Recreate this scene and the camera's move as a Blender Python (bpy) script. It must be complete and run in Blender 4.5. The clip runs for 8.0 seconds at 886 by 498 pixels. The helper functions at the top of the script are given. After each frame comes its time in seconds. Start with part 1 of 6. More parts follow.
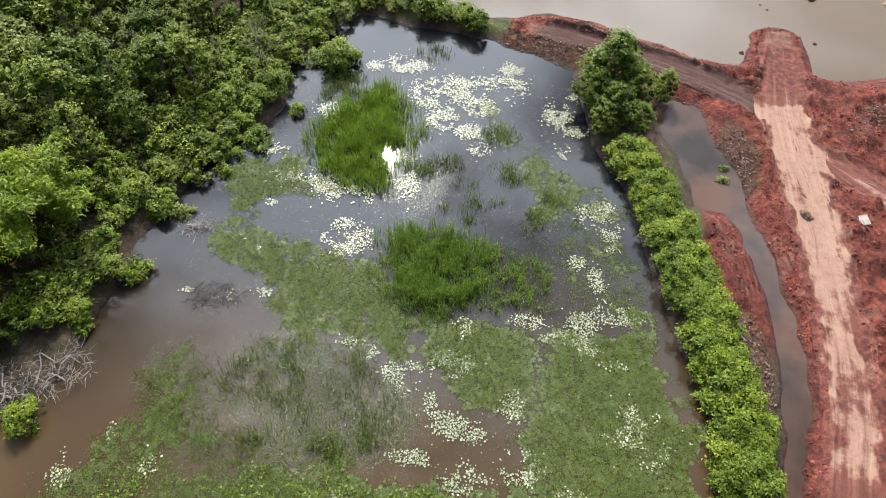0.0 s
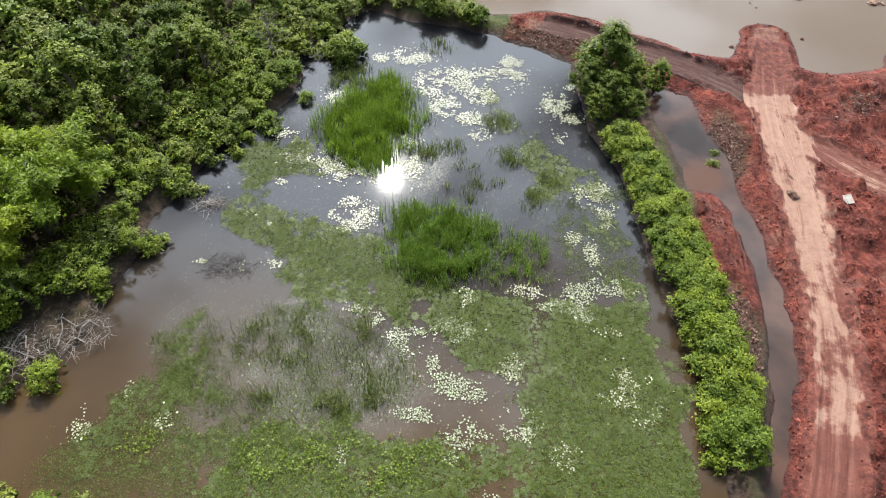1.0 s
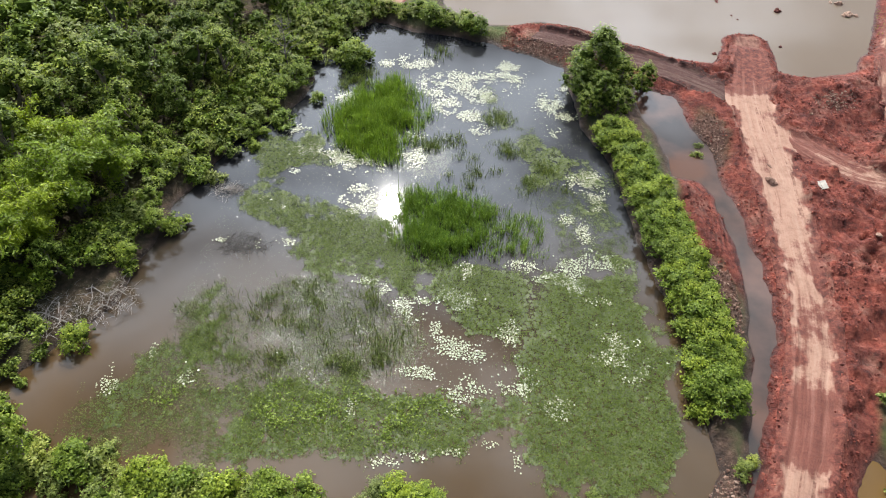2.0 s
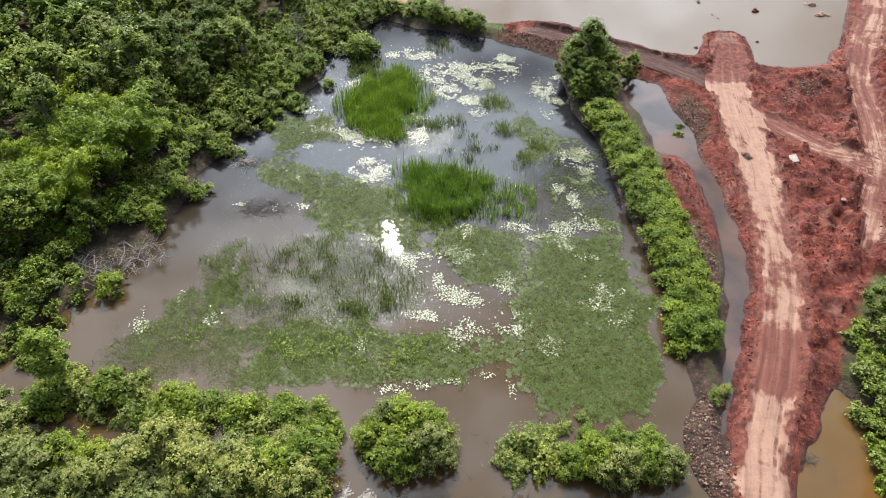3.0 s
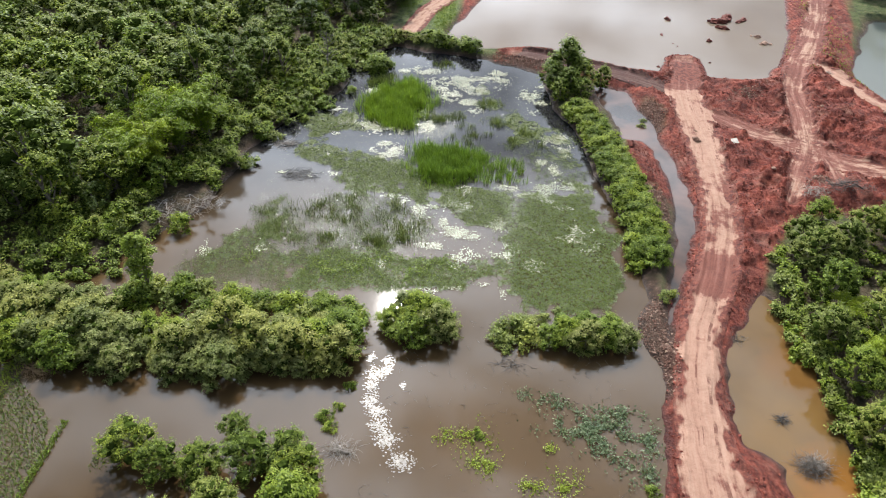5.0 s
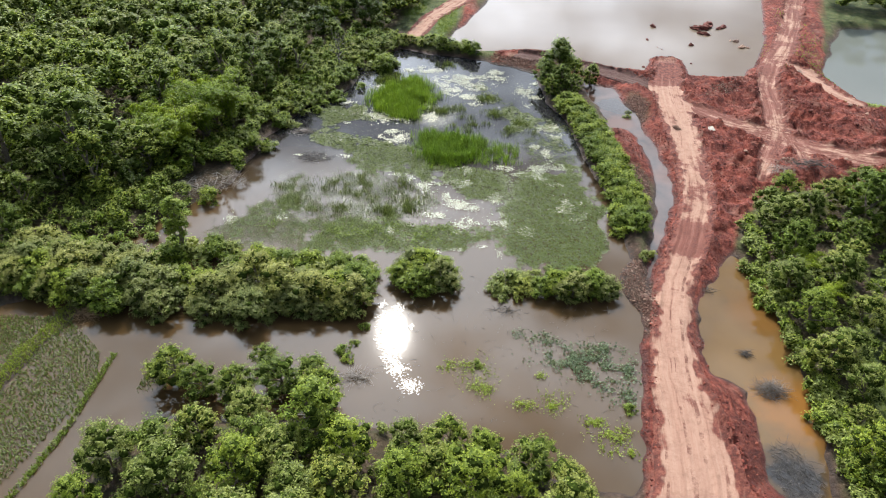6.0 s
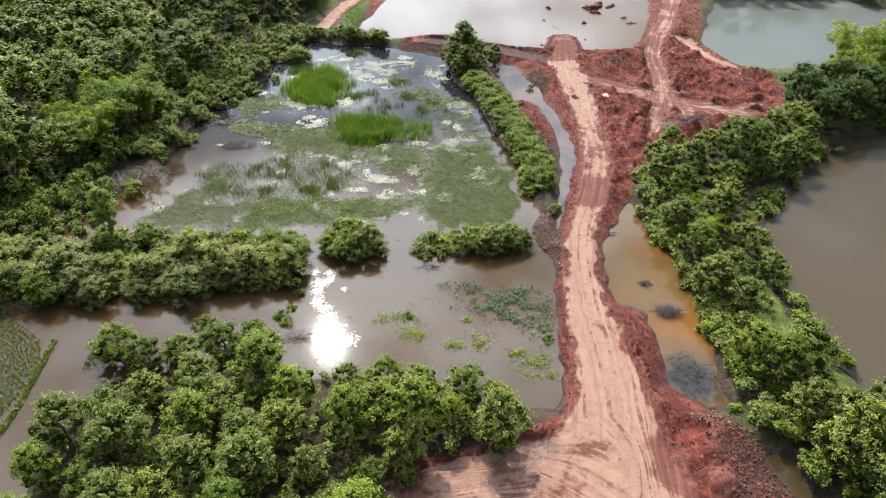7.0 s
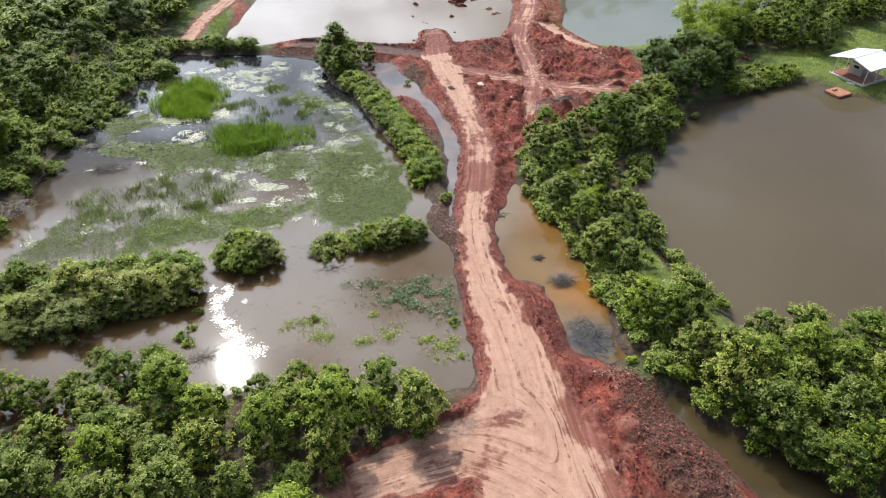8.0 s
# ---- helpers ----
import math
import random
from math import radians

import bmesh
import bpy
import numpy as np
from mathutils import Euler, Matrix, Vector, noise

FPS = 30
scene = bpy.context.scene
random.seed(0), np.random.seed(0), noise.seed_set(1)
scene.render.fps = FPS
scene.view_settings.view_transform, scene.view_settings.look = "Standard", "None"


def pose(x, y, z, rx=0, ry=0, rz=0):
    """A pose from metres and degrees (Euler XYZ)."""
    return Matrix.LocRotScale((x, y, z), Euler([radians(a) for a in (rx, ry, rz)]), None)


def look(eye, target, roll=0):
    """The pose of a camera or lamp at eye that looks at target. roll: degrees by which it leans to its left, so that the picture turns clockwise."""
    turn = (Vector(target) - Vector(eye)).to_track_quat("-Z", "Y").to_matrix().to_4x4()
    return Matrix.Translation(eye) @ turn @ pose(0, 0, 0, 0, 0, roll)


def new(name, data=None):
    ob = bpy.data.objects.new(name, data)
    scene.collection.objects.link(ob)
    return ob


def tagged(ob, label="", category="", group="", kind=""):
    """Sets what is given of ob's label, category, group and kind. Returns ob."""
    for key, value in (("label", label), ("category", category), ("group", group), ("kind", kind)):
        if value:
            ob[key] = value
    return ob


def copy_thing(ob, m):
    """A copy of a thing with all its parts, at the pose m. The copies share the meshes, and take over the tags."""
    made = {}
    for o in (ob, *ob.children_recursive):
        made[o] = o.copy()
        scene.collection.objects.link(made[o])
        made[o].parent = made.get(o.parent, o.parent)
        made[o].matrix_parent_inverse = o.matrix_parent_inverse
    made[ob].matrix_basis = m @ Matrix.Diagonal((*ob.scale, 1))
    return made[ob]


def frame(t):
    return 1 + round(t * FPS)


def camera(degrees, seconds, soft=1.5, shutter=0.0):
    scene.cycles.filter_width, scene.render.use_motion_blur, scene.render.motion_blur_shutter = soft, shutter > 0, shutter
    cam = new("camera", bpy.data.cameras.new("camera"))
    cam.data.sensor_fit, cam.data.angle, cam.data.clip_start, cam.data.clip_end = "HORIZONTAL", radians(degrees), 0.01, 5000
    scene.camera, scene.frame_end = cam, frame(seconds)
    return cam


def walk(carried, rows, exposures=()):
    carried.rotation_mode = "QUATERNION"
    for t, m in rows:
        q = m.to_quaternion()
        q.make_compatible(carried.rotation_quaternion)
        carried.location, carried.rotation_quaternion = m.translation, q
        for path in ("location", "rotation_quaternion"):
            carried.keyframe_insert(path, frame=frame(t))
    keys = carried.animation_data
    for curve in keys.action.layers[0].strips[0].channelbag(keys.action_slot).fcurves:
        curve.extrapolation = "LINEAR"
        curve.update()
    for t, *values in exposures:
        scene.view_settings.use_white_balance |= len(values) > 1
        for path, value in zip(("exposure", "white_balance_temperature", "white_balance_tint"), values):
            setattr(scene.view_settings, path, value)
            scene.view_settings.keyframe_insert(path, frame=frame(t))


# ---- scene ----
cam = camera(67.9, 8.0, soft=1.0)
PATH = [
    (0, (-0.074, -0.177, 46.347), (-0.17, 1.59, 43.925), 1.6),
    (0.5, (0.028, -2.19, 46.214), (-0.071, -0.414, 43.799), 1.6),
    (1, (0.137, -4.722, 46.215), (0.032, -2.892, 43.84), 1.6),
    (2.5, (0.981, -15.432, 46.178), (0.847, -13.425, 43.951), 1.1),
    (3, (1.182, -19.713, 46.057), (1.047, -17.665, 43.867), 1.2),
    (3.5, (1.389, -24.311, 45.963), (1.251, -22.205, 43.83), 1.3),
    (4, (1.728, -29.081, 46.023), (1.581, -26.916, 43.95), 1.2),
    (4.5, (2.199, -34.038, 46.079), (2.038, -31.815, 44.07), 1.0),
    (6, (2.987, -49.443, 46.09), (2.816, -47.094, 44.232), 1.0),
    (6.5, (3.339, -53.32, 46.074), (3.165, -50.972, 44.218), 0.9),
    (6.7, (3.48, -54.6, 46.074), (3.306, -52.251, 44.218), 0.9),
    (7, (3.633, -56.035, 46.074), (3.785, -53.68, 44.223), 0.8),
    (7.5, (3.524, -57.135, 46.071), (3.979, -54.818, 44.223), 0.7),
    (8, (3.478, -57.288, 46.131), (4.086, -55.003, 44.285), 0.6),
]
walk(cam, [(t, look(eye, target, roll)) for t, eye, target, roll in PATH], [(0.0, -0.2), (8.0, -0.2)])

# ---- sky and sun ----
SUN_UP, SUN_TURN = 45.5, -10.1          # degrees above the horizon, degrees from +y towards +x
world = bpy.data.worlds.new("sky")
scene.world = world
world.use_nodes = True
wn, wl = world.node_tree.nodes, world.node_tree.links
wn.clear()
sky = wn.new("ShaderNodeTexSky")
sky.sky_type, sky.sun_disc = "NISHITA", False
sky.sun_elevation, sky.sun_rotation = radians(SUN_UP), radians(SUN_TURN)
sky.air_density, sky.dust_density, sky.ozone_density = 1.0, 1.2, 1.5
geo = wn.new("ShaderNodeTexCoord")
flat = wn.new("ShaderNodeMapping")
flat.inputs["Scale"].default_value = (1.0, 1.0, 2.2)
puff = wn.new("ShaderNodeTexNoise")
puff.inputs["Scale"].default_value, puff.inputs["Detail"].default_value, puff.inputs["Roughness"].default_value = 2.1, 8.0, 0.58
cut = wn.new("ShaderNodeMapRange")
cut.inputs[1].default_value, cut.inputs[2].default_value = 0.42, 0.57
cut.inputs[3].default_value = 0.14
cloud = wn.new("ShaderNodeMix")
cloud.data_type = "RGBA"
aim = wn.new("ShaderNodeVectorMath")
aim.operation = "DOT_PRODUCT"
aim.inputs[1].default_value = (math.sin(radians(SUN_TURN)) * math.cos(radians(SUN_UP)), math.cos(radians(SUN_TURN)) * math.cos(radians(SUN_UP)), math.sin(radians(SUN_UP)))
glow = wn.new("ShaderNodeMapRange")
glow.inputs[1].default_value, glow.inputs[2].default_value, glow.inputs[3].default_value, glow.inputs[4].default_value = 0.35, 1.0, 0.0, 1.0
lit = wn.new("ShaderNodeMix")
lit.data_type = "RGBA"
lit.inputs[6].default_value, lit.inputs[7].default_value = (4.6, 5.4, 7.0, 1), (109.0, 119.0, 134.0, 1)
sharp = wn.new("ShaderNodeMath")
sharp.operation, sharp.inputs[1].default_value = "POWER", 3.4
back = wn.new("ShaderNodeBackground")
back.inputs["Strength"].default_value = 0.084
wout = wn.new("ShaderNodeOutputWorld")
wl.new(geo.outputs["Generated"], flat.inputs["Vector"])
wl.new(flat.outputs["Vector"], puff.inputs["Vector"])
wl.new(puff.outputs["Fac"], cut.inputs["Value"])
wl.new(cut.outputs["Result"], cloud.inputs[0])
wl.new(geo.outputs["Generated"], aim.inputs[0])
wl.new(aim.outputs["Value"], glow.inputs["Value"])
wl.new(glow.outputs["Result"], sharp.inputs[0])
wl.new(sharp.outputs["Value"], lit.inputs[0])
wl.new(lit.outputs[2], cloud.inputs[7])
wl.new(sky.outputs["Color"], cloud.inputs[6])
wl.new(cloud.outputs[2], back.inputs["Color"])
wl.new(back.outputs["Background"], wout.inputs["Surface"])

sun = new("sun", bpy.data.lights.new("sun", "SUN"))
sun.data.energy, sun.data.angle, sun.data.color = 5.4, radians(0.53), (1.0, 0.96, 0.89)
toward = Vector((math.sin(radians(SUN_TURN)) * math.cos(radians(SUN_UP)), math.cos(radians(SUN_TURN)) * math.cos(radians(SUN_UP)), math.sin(radians(SUN_UP))))
sun.matrix_world = look(toward * 200, (0, 0, 0))

# ---- small numeric helpers ----
RNG = np.random.default_rng(7)


def hash2(ix, iy, seed):
    v = np.sin(ix * 127.1 + iy * 311.7 + seed * 74.7) * 43758.5453
    return v - np.floor(v)


def vnoise(x, y, seed=0):
    """Smooth value noise in 0..1."""
    ix, iy = np.floor(x), np.floor(y)
    fx, fy = x - ix, y - iy
    fx, fy = fx * fx * (3 - 2 * fx), fy * fy * (3 - 2 * fy)
    a, b = hash2(ix, iy, seed), hash2(ix + 1, iy, seed)
    c, d = hash2(ix, iy + 1, seed), hash2(ix + 1, iy + 1, seed)
    return (a * (1 - fx) + b * fx) * (1 - fy) + (c * (1 - fx) + d * fx) * fy


def fbm(x, y, size, octaves=4, seed=0):
    """Layered noise in about -1..1 with its largest forms about size metres wide."""
    out, amp, total, f = np.zeros(np.shape(x)), 1.0, 0.0, 1.0 / size
    for k in range(octaves):
        out = out + amp * (vnoise(x * f + 17.3 * k, y * f - 9.1 * k, seed + k) * 2 - 1)
        total, amp, f = total + amp, amp * 0.5, f * 2.03
    return out / total


def smooth(v, a, b):
    k = np.clip((v - a) / (b - a), 0, 1)
    return k * k * (3 - 2 * k)


def from_edge(poly, x, y):
    """Signed distance to a closed outline, negative inside."""
    best, inside = np.full(np.shape(x), 1e9), np.zeros(np.shape(x), bool)
    for (ax, ay), (bx, by) in zip(poly, poly[1:] + poly[:1]):
        ex, ey = bx - ax, by - ay
        k = np.clip(((x - ax) * ex + (y - ay) * ey) / (ex * ex + ey * ey), 0, 1)
        best = np.minimum(best, np.hypot(x - ax - k * ex, y - ay - k * ey))
        if ay != by:
            cross = (ay > y) != (by > y)
            inside ^= cross & (x < ax + (y - ay) / (by - ay) * ex)
    return np.where(inside, -best, best)


def along(line, x, y):
    """Distance to a line of (x, y, half width), the half width there, and the way along it."""
    best, wide, way, run = np.full(np.shape(x), 1e9), np.zeros(np.shape(x)), np.zeros(np.shape(x)), 0.0
    for (ax, ay, aw), (bx, by, bw) in zip(line, line[1:]):
        ex, ey = bx - ax, by - ay
        ln = math.hypot(ex, ey)
        k = np.clip(((x - ax) * ex + (y - ay) * ey) / (ln * ln), 0, 1)
        d = np.hypot(x - ax - k * ex, y - ay - k * ey)
        hit = d < best
        best, wide, way = np.where(hit, d, best), np.where(hit, aw + k * (bw - aw), wide), np.where(hit, run + k * ln, way)
        run += ln
    return best, wide, way


# ---- the plan: shores, tracks, earth ----
MARSH = [(-13.5, 67), (-8.5, 65), (-3, 64.4), (2, 63.2), (7.5, 60.4), (10.5, 58.8), (11.6, 47.5), (14.4, 41.5), (15.9, 35), (16.8, 28),
         (17.8, 23.5), (19, 19), (19.3, 13.5), (19.4, 9), (18.2, 6.5), (18.8, 2), (20, -0.5), (18.9, -7), (18.1, -12), (18, -18),
         (17, -20.5), (10, -19.5), (5, -17), (-6, -15.5), (-12, -16), (-22, -16.5), (-26.5, -20), (-25.8, -28), (-29, -60), (-90, -60),
         (-62, -8), (-43, -5), (-42.5, 5.5), (-36.8, 8.6), (-33.0, 14), (-29.2, 20), (-28.6, 26), (-28.2, 32), (-26.5, 37), (-24.5, 43),
         (-21.4, 46.5), (-19.8, 50), (-19.4, 54), (-20.4, 57.5), (-17.4, 62.2)]
DITCH = [(18.5, 56), (22.9, 54.5), (24, 49.5), (25.7, 43.5), (25.6, 39.5), (26.6, 35.5), (27.2, 30), (27.3, 25), (26.6, 20), (25, 14.5),
         (24, 9.5), (22.5, 6), (21.3, 2.5), (20.4, 3.2), (22, 8), (23.2, 14.5), (24.8, 20.9), (25, 27), (25.3, 33), (24.7, 37.5),
         (23.5, 39.8), (20.8, 40.5), (20.2, 47), (18.5, 50)]
FAR_POND = [(1, 95), (-1.5, 85), (-6, 73), (-4.5, 71), (0.5, 67.6), (8, 69), (13, 68.3), (19, 65), (25, 62.5), (28.6, 61.8), (30.2, 65), (33.9, 67.4), (37.2, 66), (36.7, 60.8), (40.5, 60),
            (46, 62), (50, 67.5), (52.4, 74), (54.6, 80), (57, 88), (60, 100), (66, 125), (4, 125)]
NORTH_POND = [(60, 63), (62.5, 53.8), (68.5, 51.3), (75, 52.5), (84, 55.5), (96, 60.5), (108, 63), (113, 72), (104, 88), (72, 88), (67, 78)]
EAST_POND = [(46, 5.5), (52.5, 12.8), (58.5, 18.2), (64, 23), (69, 26), (75, 27), (84, 29.5), (90, 28.5), (96, 20), (110, 5), (135, -20), (120, -70), (70, -50),
             (56, -26), (49, -22.5), (45.3, -21), (43.2, -16), (42.6, -10), (43, -1.6)]
ORANGE_POOL = [(31.2, 11), (27, 5), (24.3, -1.2), (24.6, -6.3), (27.4, -9), (27.5, -13.7), (26.9, -18), (29.3, -20.8), (31.3, -20.5),
               (32, -15), (33.6, -11.5), (33.2, -5), (33.2, 0), (33.8, 8)]
LOW_POOL = [(32, -25.2), (34.5, -26.3), (34.2, -29), (36.5, -31.6), (39, -34.4), (42, -40), (44, -60), (38, -60), (34.5, -36), (34, -32), (31.9, -28)]
PONDS = [MARSH, DITCH, FAR_POND, NORTH_POND, EAST_POND, ORANGE_POOL, LOW_POOL]
BUND = [(-39.5, -44, 0.9), (-39, -19, 0.8), (-38.6, -10.3, 0.8), (-37.2, -3, 0.8)]
RED = [(20, 66), (12, 68), (4, 68), (3, 63), (11, 59), (20, 56), (25, 50), (26, 42), (27, 35), (27.5, 25), (26, 17), (24.5, 11), (21.5, 6), (19.6, 0), (17.9, -6),
       (17.2, -14), (16.6, -20.5), (13, -23), (9, -25), (2, -25), (2, -33), (12, -55), (40, -55), (34.5, -36), (32, -28), (29.8, -23), (27.6, -19), (28.0, -12),
       (25.4, -7), (24.8, 0), (27.8, 5.6), (31, 10.6), (33.5, 16), (38, 23), (44, 24.3), (50, 25.8), (58, 30), (65, 39.5), (66.5, 48.5), (62, 51), (59.5, 62),
       (66, 80), (74, 105), (58, 110), (55, 85), (52, 72), (47, 63), (37.5, 62), (37, 68.5), (29, 68.5)]
MAIN_ROAD = [(34.0, 66, 1.9), (33.0, 60.5, 1.9), (31.8, 55, 2.1), (31.2, 48, 2.2), (31.2, 40, 2.1), (30.6, 31, 1.7), (29.6, 21, 1.6), (26.5, 11.5, 1.7), (23.5, 4.3, 1.5), (21.9, -3, 1.5),
             (21.5, -9, 1.9), (21.4, -14.5, 2.5), (21.0, -20, 3.0), (19.4, -26, 5.0), (18.8, -34, 5.4), (18.5, -60, 5.4)]
BRANCHES = [[(32.5, 47, 1.5), (36.4, 45.0, 1.5), (42.5, 39.6, 1.7), (47.7, 36.6, 2.0), (52.5, 33.8, 1.8), (59, 32.6, 1.0)],
            [(41, 32, 1.0), (44.3, 38, 1.5), (46.8, 49, 1.4), (48.2, 57, 1.4), (52, 66, 1.6), (57, 75, 1.8), (62, 87, 1.6), (69, 106, 1.5)],
            [(53, 68, 1.2), (56.5, 62.5, 1.2), (58.2, 55, 1.1), (62, 49.5, 0.9)],
            [(30, 53.5, 1.4), (24.5, 57.8, 1.5), (18, 61, 1.6), (12, 63.2, 1.5), (6, 65.5, 1.2)],
            [(16, -26.5, 3.0), (10, -27.2, 2.6), (3, -27.8, 1.8)],
            [(38.5, 26, 0.6), (41.6, 32.2, 0.8), (44.6, 38.4, 0.9), (46, 45, 0.7), (47.2, 52, 0.5)],
            [(44.8, 40.5, 0.7), (47.2, 35.4, 0.8), (53.5, 34.3, 0.8), (59.5, 37, 0.6)],
            [(45.6, 43.5, 0.5), (46.6, 38.5, 0.6), (46, 31, 0.6), (47.5, 26, 0.5)],
            [(31.4, 51, 0.7), (34.8, 45.5, 0.8), (39.2, 41.3, 0.8), (44, 40.5, 0.7), (49, 41.5, 0.5)],
            [(-13, 69, 1.1), (-11.5, 74, 1.3), (-10.2, 81, 1.4), (-6, 91, 1.5), (-1, 103, 1.5)]]
ROADS = [MAIN_ROAD] + BRANCHES
# heaps: x, y, half length across x, half length along y, height
HEAPS = [(42.5, 53, 4, 2.6, 1.5), (39.5, 57.5, 4, 2.0, 1.2), (22.6, 33.5, 2.0, 4.6, 1.1), (13, 66.4, 3.6, 1.0, 1.2), (48, 28, 5, 2.4, 0.9), (57, 43, 5, 2.6, 0.8),
         (29.5, -30, 2.6, 5.5, 1.3), (28, -24, 2.2, 2.4, 0.9), (20.6, 3.5, 0.9, 4.0, 0.7), (37.5, 50, 2, 5, 0.6), (36, 28, 2.5, 5, 0.5), (26, 47, 1.3, 4.5, 0.7),
         (60, 46, 3, 2, 0.7), (52, 48, 2.4, 3.4, 0.8), (55, 52, 2, 3, 0.7), (38, 36, 3, 3, 0.5), (-2.2, 80, 1.4, 9, 1.0), (22.5, 62.6, 4, 0.8, 0.7)]


WOOD = [(-17, 73), (-19.5, 62), (-22.5, 53), (-26, 48), (-30.5, 44.5), (-32.5, 37), (-34, 31), (-34.5, 26), (-34.5, 19), (-36.5, 12), (-40, 9), (-43, 3), (-47, -2),
        (-58, -5), (-74, 30), (-102, 80), (-98, 88), (-52, 112), (-20, 108), (-12, 100), (-15, 82)]
NORTH_TREES = [(79, 42.5), (86, 44), (92, 44), (97, 40.5), (102, 39.5), (107, 44), (112, 50), (122, 50), (134, 58), (134, 68), (118, 66), (106, 59.5), (96, 57), (86, 52.5), (78, 48.5)]
# leaf litter lies below these
SHADE = [WOOD, NORTH_TREES, [(-24, -18), (-6, -16.5), (4, -17), (14, -19.5), (13.5, -24.5), (4, -25), (1, -31), (-3, -40), (-26, -40)],
         [(31.8, 14), (38, 21), (44, 23.5), (50, 24), (58, 28.5), (66, 37), (74, 43), (73, 31), (64, 26), (51, 15), (45, 8), (42, 2), (38, -8), (33, -16), (31, 0)],
         [(31.5, -21), (33.4, -15), (38, -17), (43.5, -23), (52, -26), (62, -38), (66, -56), (46, -56), (41, -37), (36, -29)],
         [(10, -17.5), (16.5, -17), (17, -22), (14, -24), (10, -25)]]


def shore(x, y):
    """How far outside of all open water a place is, negative in the water."""
    d = np.full(np.shape(x), 1e9)
    for pond in PONDS:
        d = np.minimum(d, from_edge(pond, x, y))
    b, w, _ = along(BUND, x, y)
    d = np.maximum(d, (w - b) * 0.8)
    return np.maximum(d + 0.8 * fbm(x, y, 3.5, 4, 5), np.minimum(d - 0.45, 2.0))


def redness(x, y):
    d = from_edge(RED, x, y)
    d = np.minimum(d, np.hypot((x - 22.6) / 2.3, (y - 33.5) / 5.2) * 2.2 - 2.2)
    d = np.minimum(d, np.hypot((x + 2.2) / 1.6, (y - 82) / 13) * 1.6 - 1.6)
    d = d - 1.7 * smooth(x, 20.6, 22.0) * smooth(-x, -29, -27) * smooth(y, 2, 8) * smooth(-y, -56, -50)
    return d + 0.7 * fbm(x, y, 3.0, 3, 21)


def tracks(x, y):
    """Lowest distance to a wheel track's edge, negative on it."""
    d = np.full(np.shape(x), 1e9)
    for r in ROADS:
        b, w, _ = along(r, x, y)
        d = np.minimum(d, b - w)
    return d


def paleness(x, y):
    """Where wheels have packed the clay, with ragged edges."""
    d = tracks(x, y) + 0.8 * fbm(x, y, 2.4, 4, 33) + 0.55 * fbm(x, y, 0.8, 2, 37)
    return smooth(-d, -0.15, 0.4)


def height(x, y):
    x, y = np.asarray(x, float), np.asarray(y, float)
    red = smooth(-redness(x, y), -0.3, 0.8)
    road = tracks(x, y)
    land = 0.75 + 0.22 * fbm(x, y, 9, 3, 1)
    rough = 0.55 * fbm(x, y, 4.2, 3, 9) + 0.8 * np.abs(fbm(x, y, 2.2, 3, 12)) - 0.35 * np.abs(fbm(x * 0.5 + y * 0.35, y - 0.7 * x, 3.0, 2, 17)) + 0.22 * fbm(x, y, 0.95, 2, 15) - 0.1
    for hx, hy, ax, ay, up in HEAPS:
        q = ((x - hx) / ax) ** 2 + ((y - hy) / ay) ** 2
        rough = rough + up * np.exp(-q * 1.1) * (0.85 + 0.35 * fbm(x, y, 1.6, 3, 14))
    turn = 0.9 * fbm(x, y, 14, 2, 19)
    u, v = x * np.cos(turn) + y * np.sin(turn), y * np.cos(turn) - x * np.sin(turn)
    rough = rough + 0.5 * (1 - 2.2 * np.abs(fbm(u * 0.3, v, 1.9, 3, 23))) * smooth(fbm(x, y, 6.5, 2, 25), -0.25, 0.3) + 0.5 * smooth(fbm(x, y, 7.0, 3, 27), 0.05, 0.55)
    berm = 0.42 * np.exp(-((road - 1.0) / 0.7) ** 2) * (0.25 + 0.7 * vnoise(x * 0.5, y * 0.5, 31) + 0.9 * vnoise(x * 1.7, y * 1.7, 32) ** 2)
    land = land + red * (rough + berm) * smooth(road, -0.5, 0.7) + (1 - red) * 0.06 * fbm(x, y, 1.2, 2, 4)
    d = shore(x, y)
    d = np.maximum(d, 1.25 - 0.95 * road + 0.55 * fbm(x, y, 1.6, 3, 29))
    return np.minimum(np.clip(d * 0.5, -1.0, 9), land)


LAWN = [(99, 35, 11, 13), (99, 22, 5, 8), (86, 33, 9, 4), (112, 46, 14, 9), (40.2, -12.5, 2.4, 6), (41, -17, 2.2, 4), (38.6, -4, 2.0, 6), (37.4, 4, 1.6, 5), (58.8, 66, 2.0, 10), (64, 51, 6, 1.6), (72, 49.5, 8, 2.0), (52.8, 72, 1.8, 10), (60.5, 76, 2.2, 12),
        (-6.5, 82, 2.2, 12), (-14, 92, 3, 12), (62, 84, 3, 12)]


def lawn_chance(x, y):
    out = np.zeros(np.shape(x))
    for lx, ly, ax, ay in LAWN:
        out = np.maximum(out, smooth(-np.hypot((x - lx) / ax, (y - ly) / ay) - 0.25 * fbm(x, y, 3, 3, 97), -1.1, -0.6))
    b, w, _ = along(BUND, x, y)
    out = np.maximum(out, smooth(w + 0.5 - b, 0.0, 0.4))
    return out * (tracks(x, y) > 0.2)


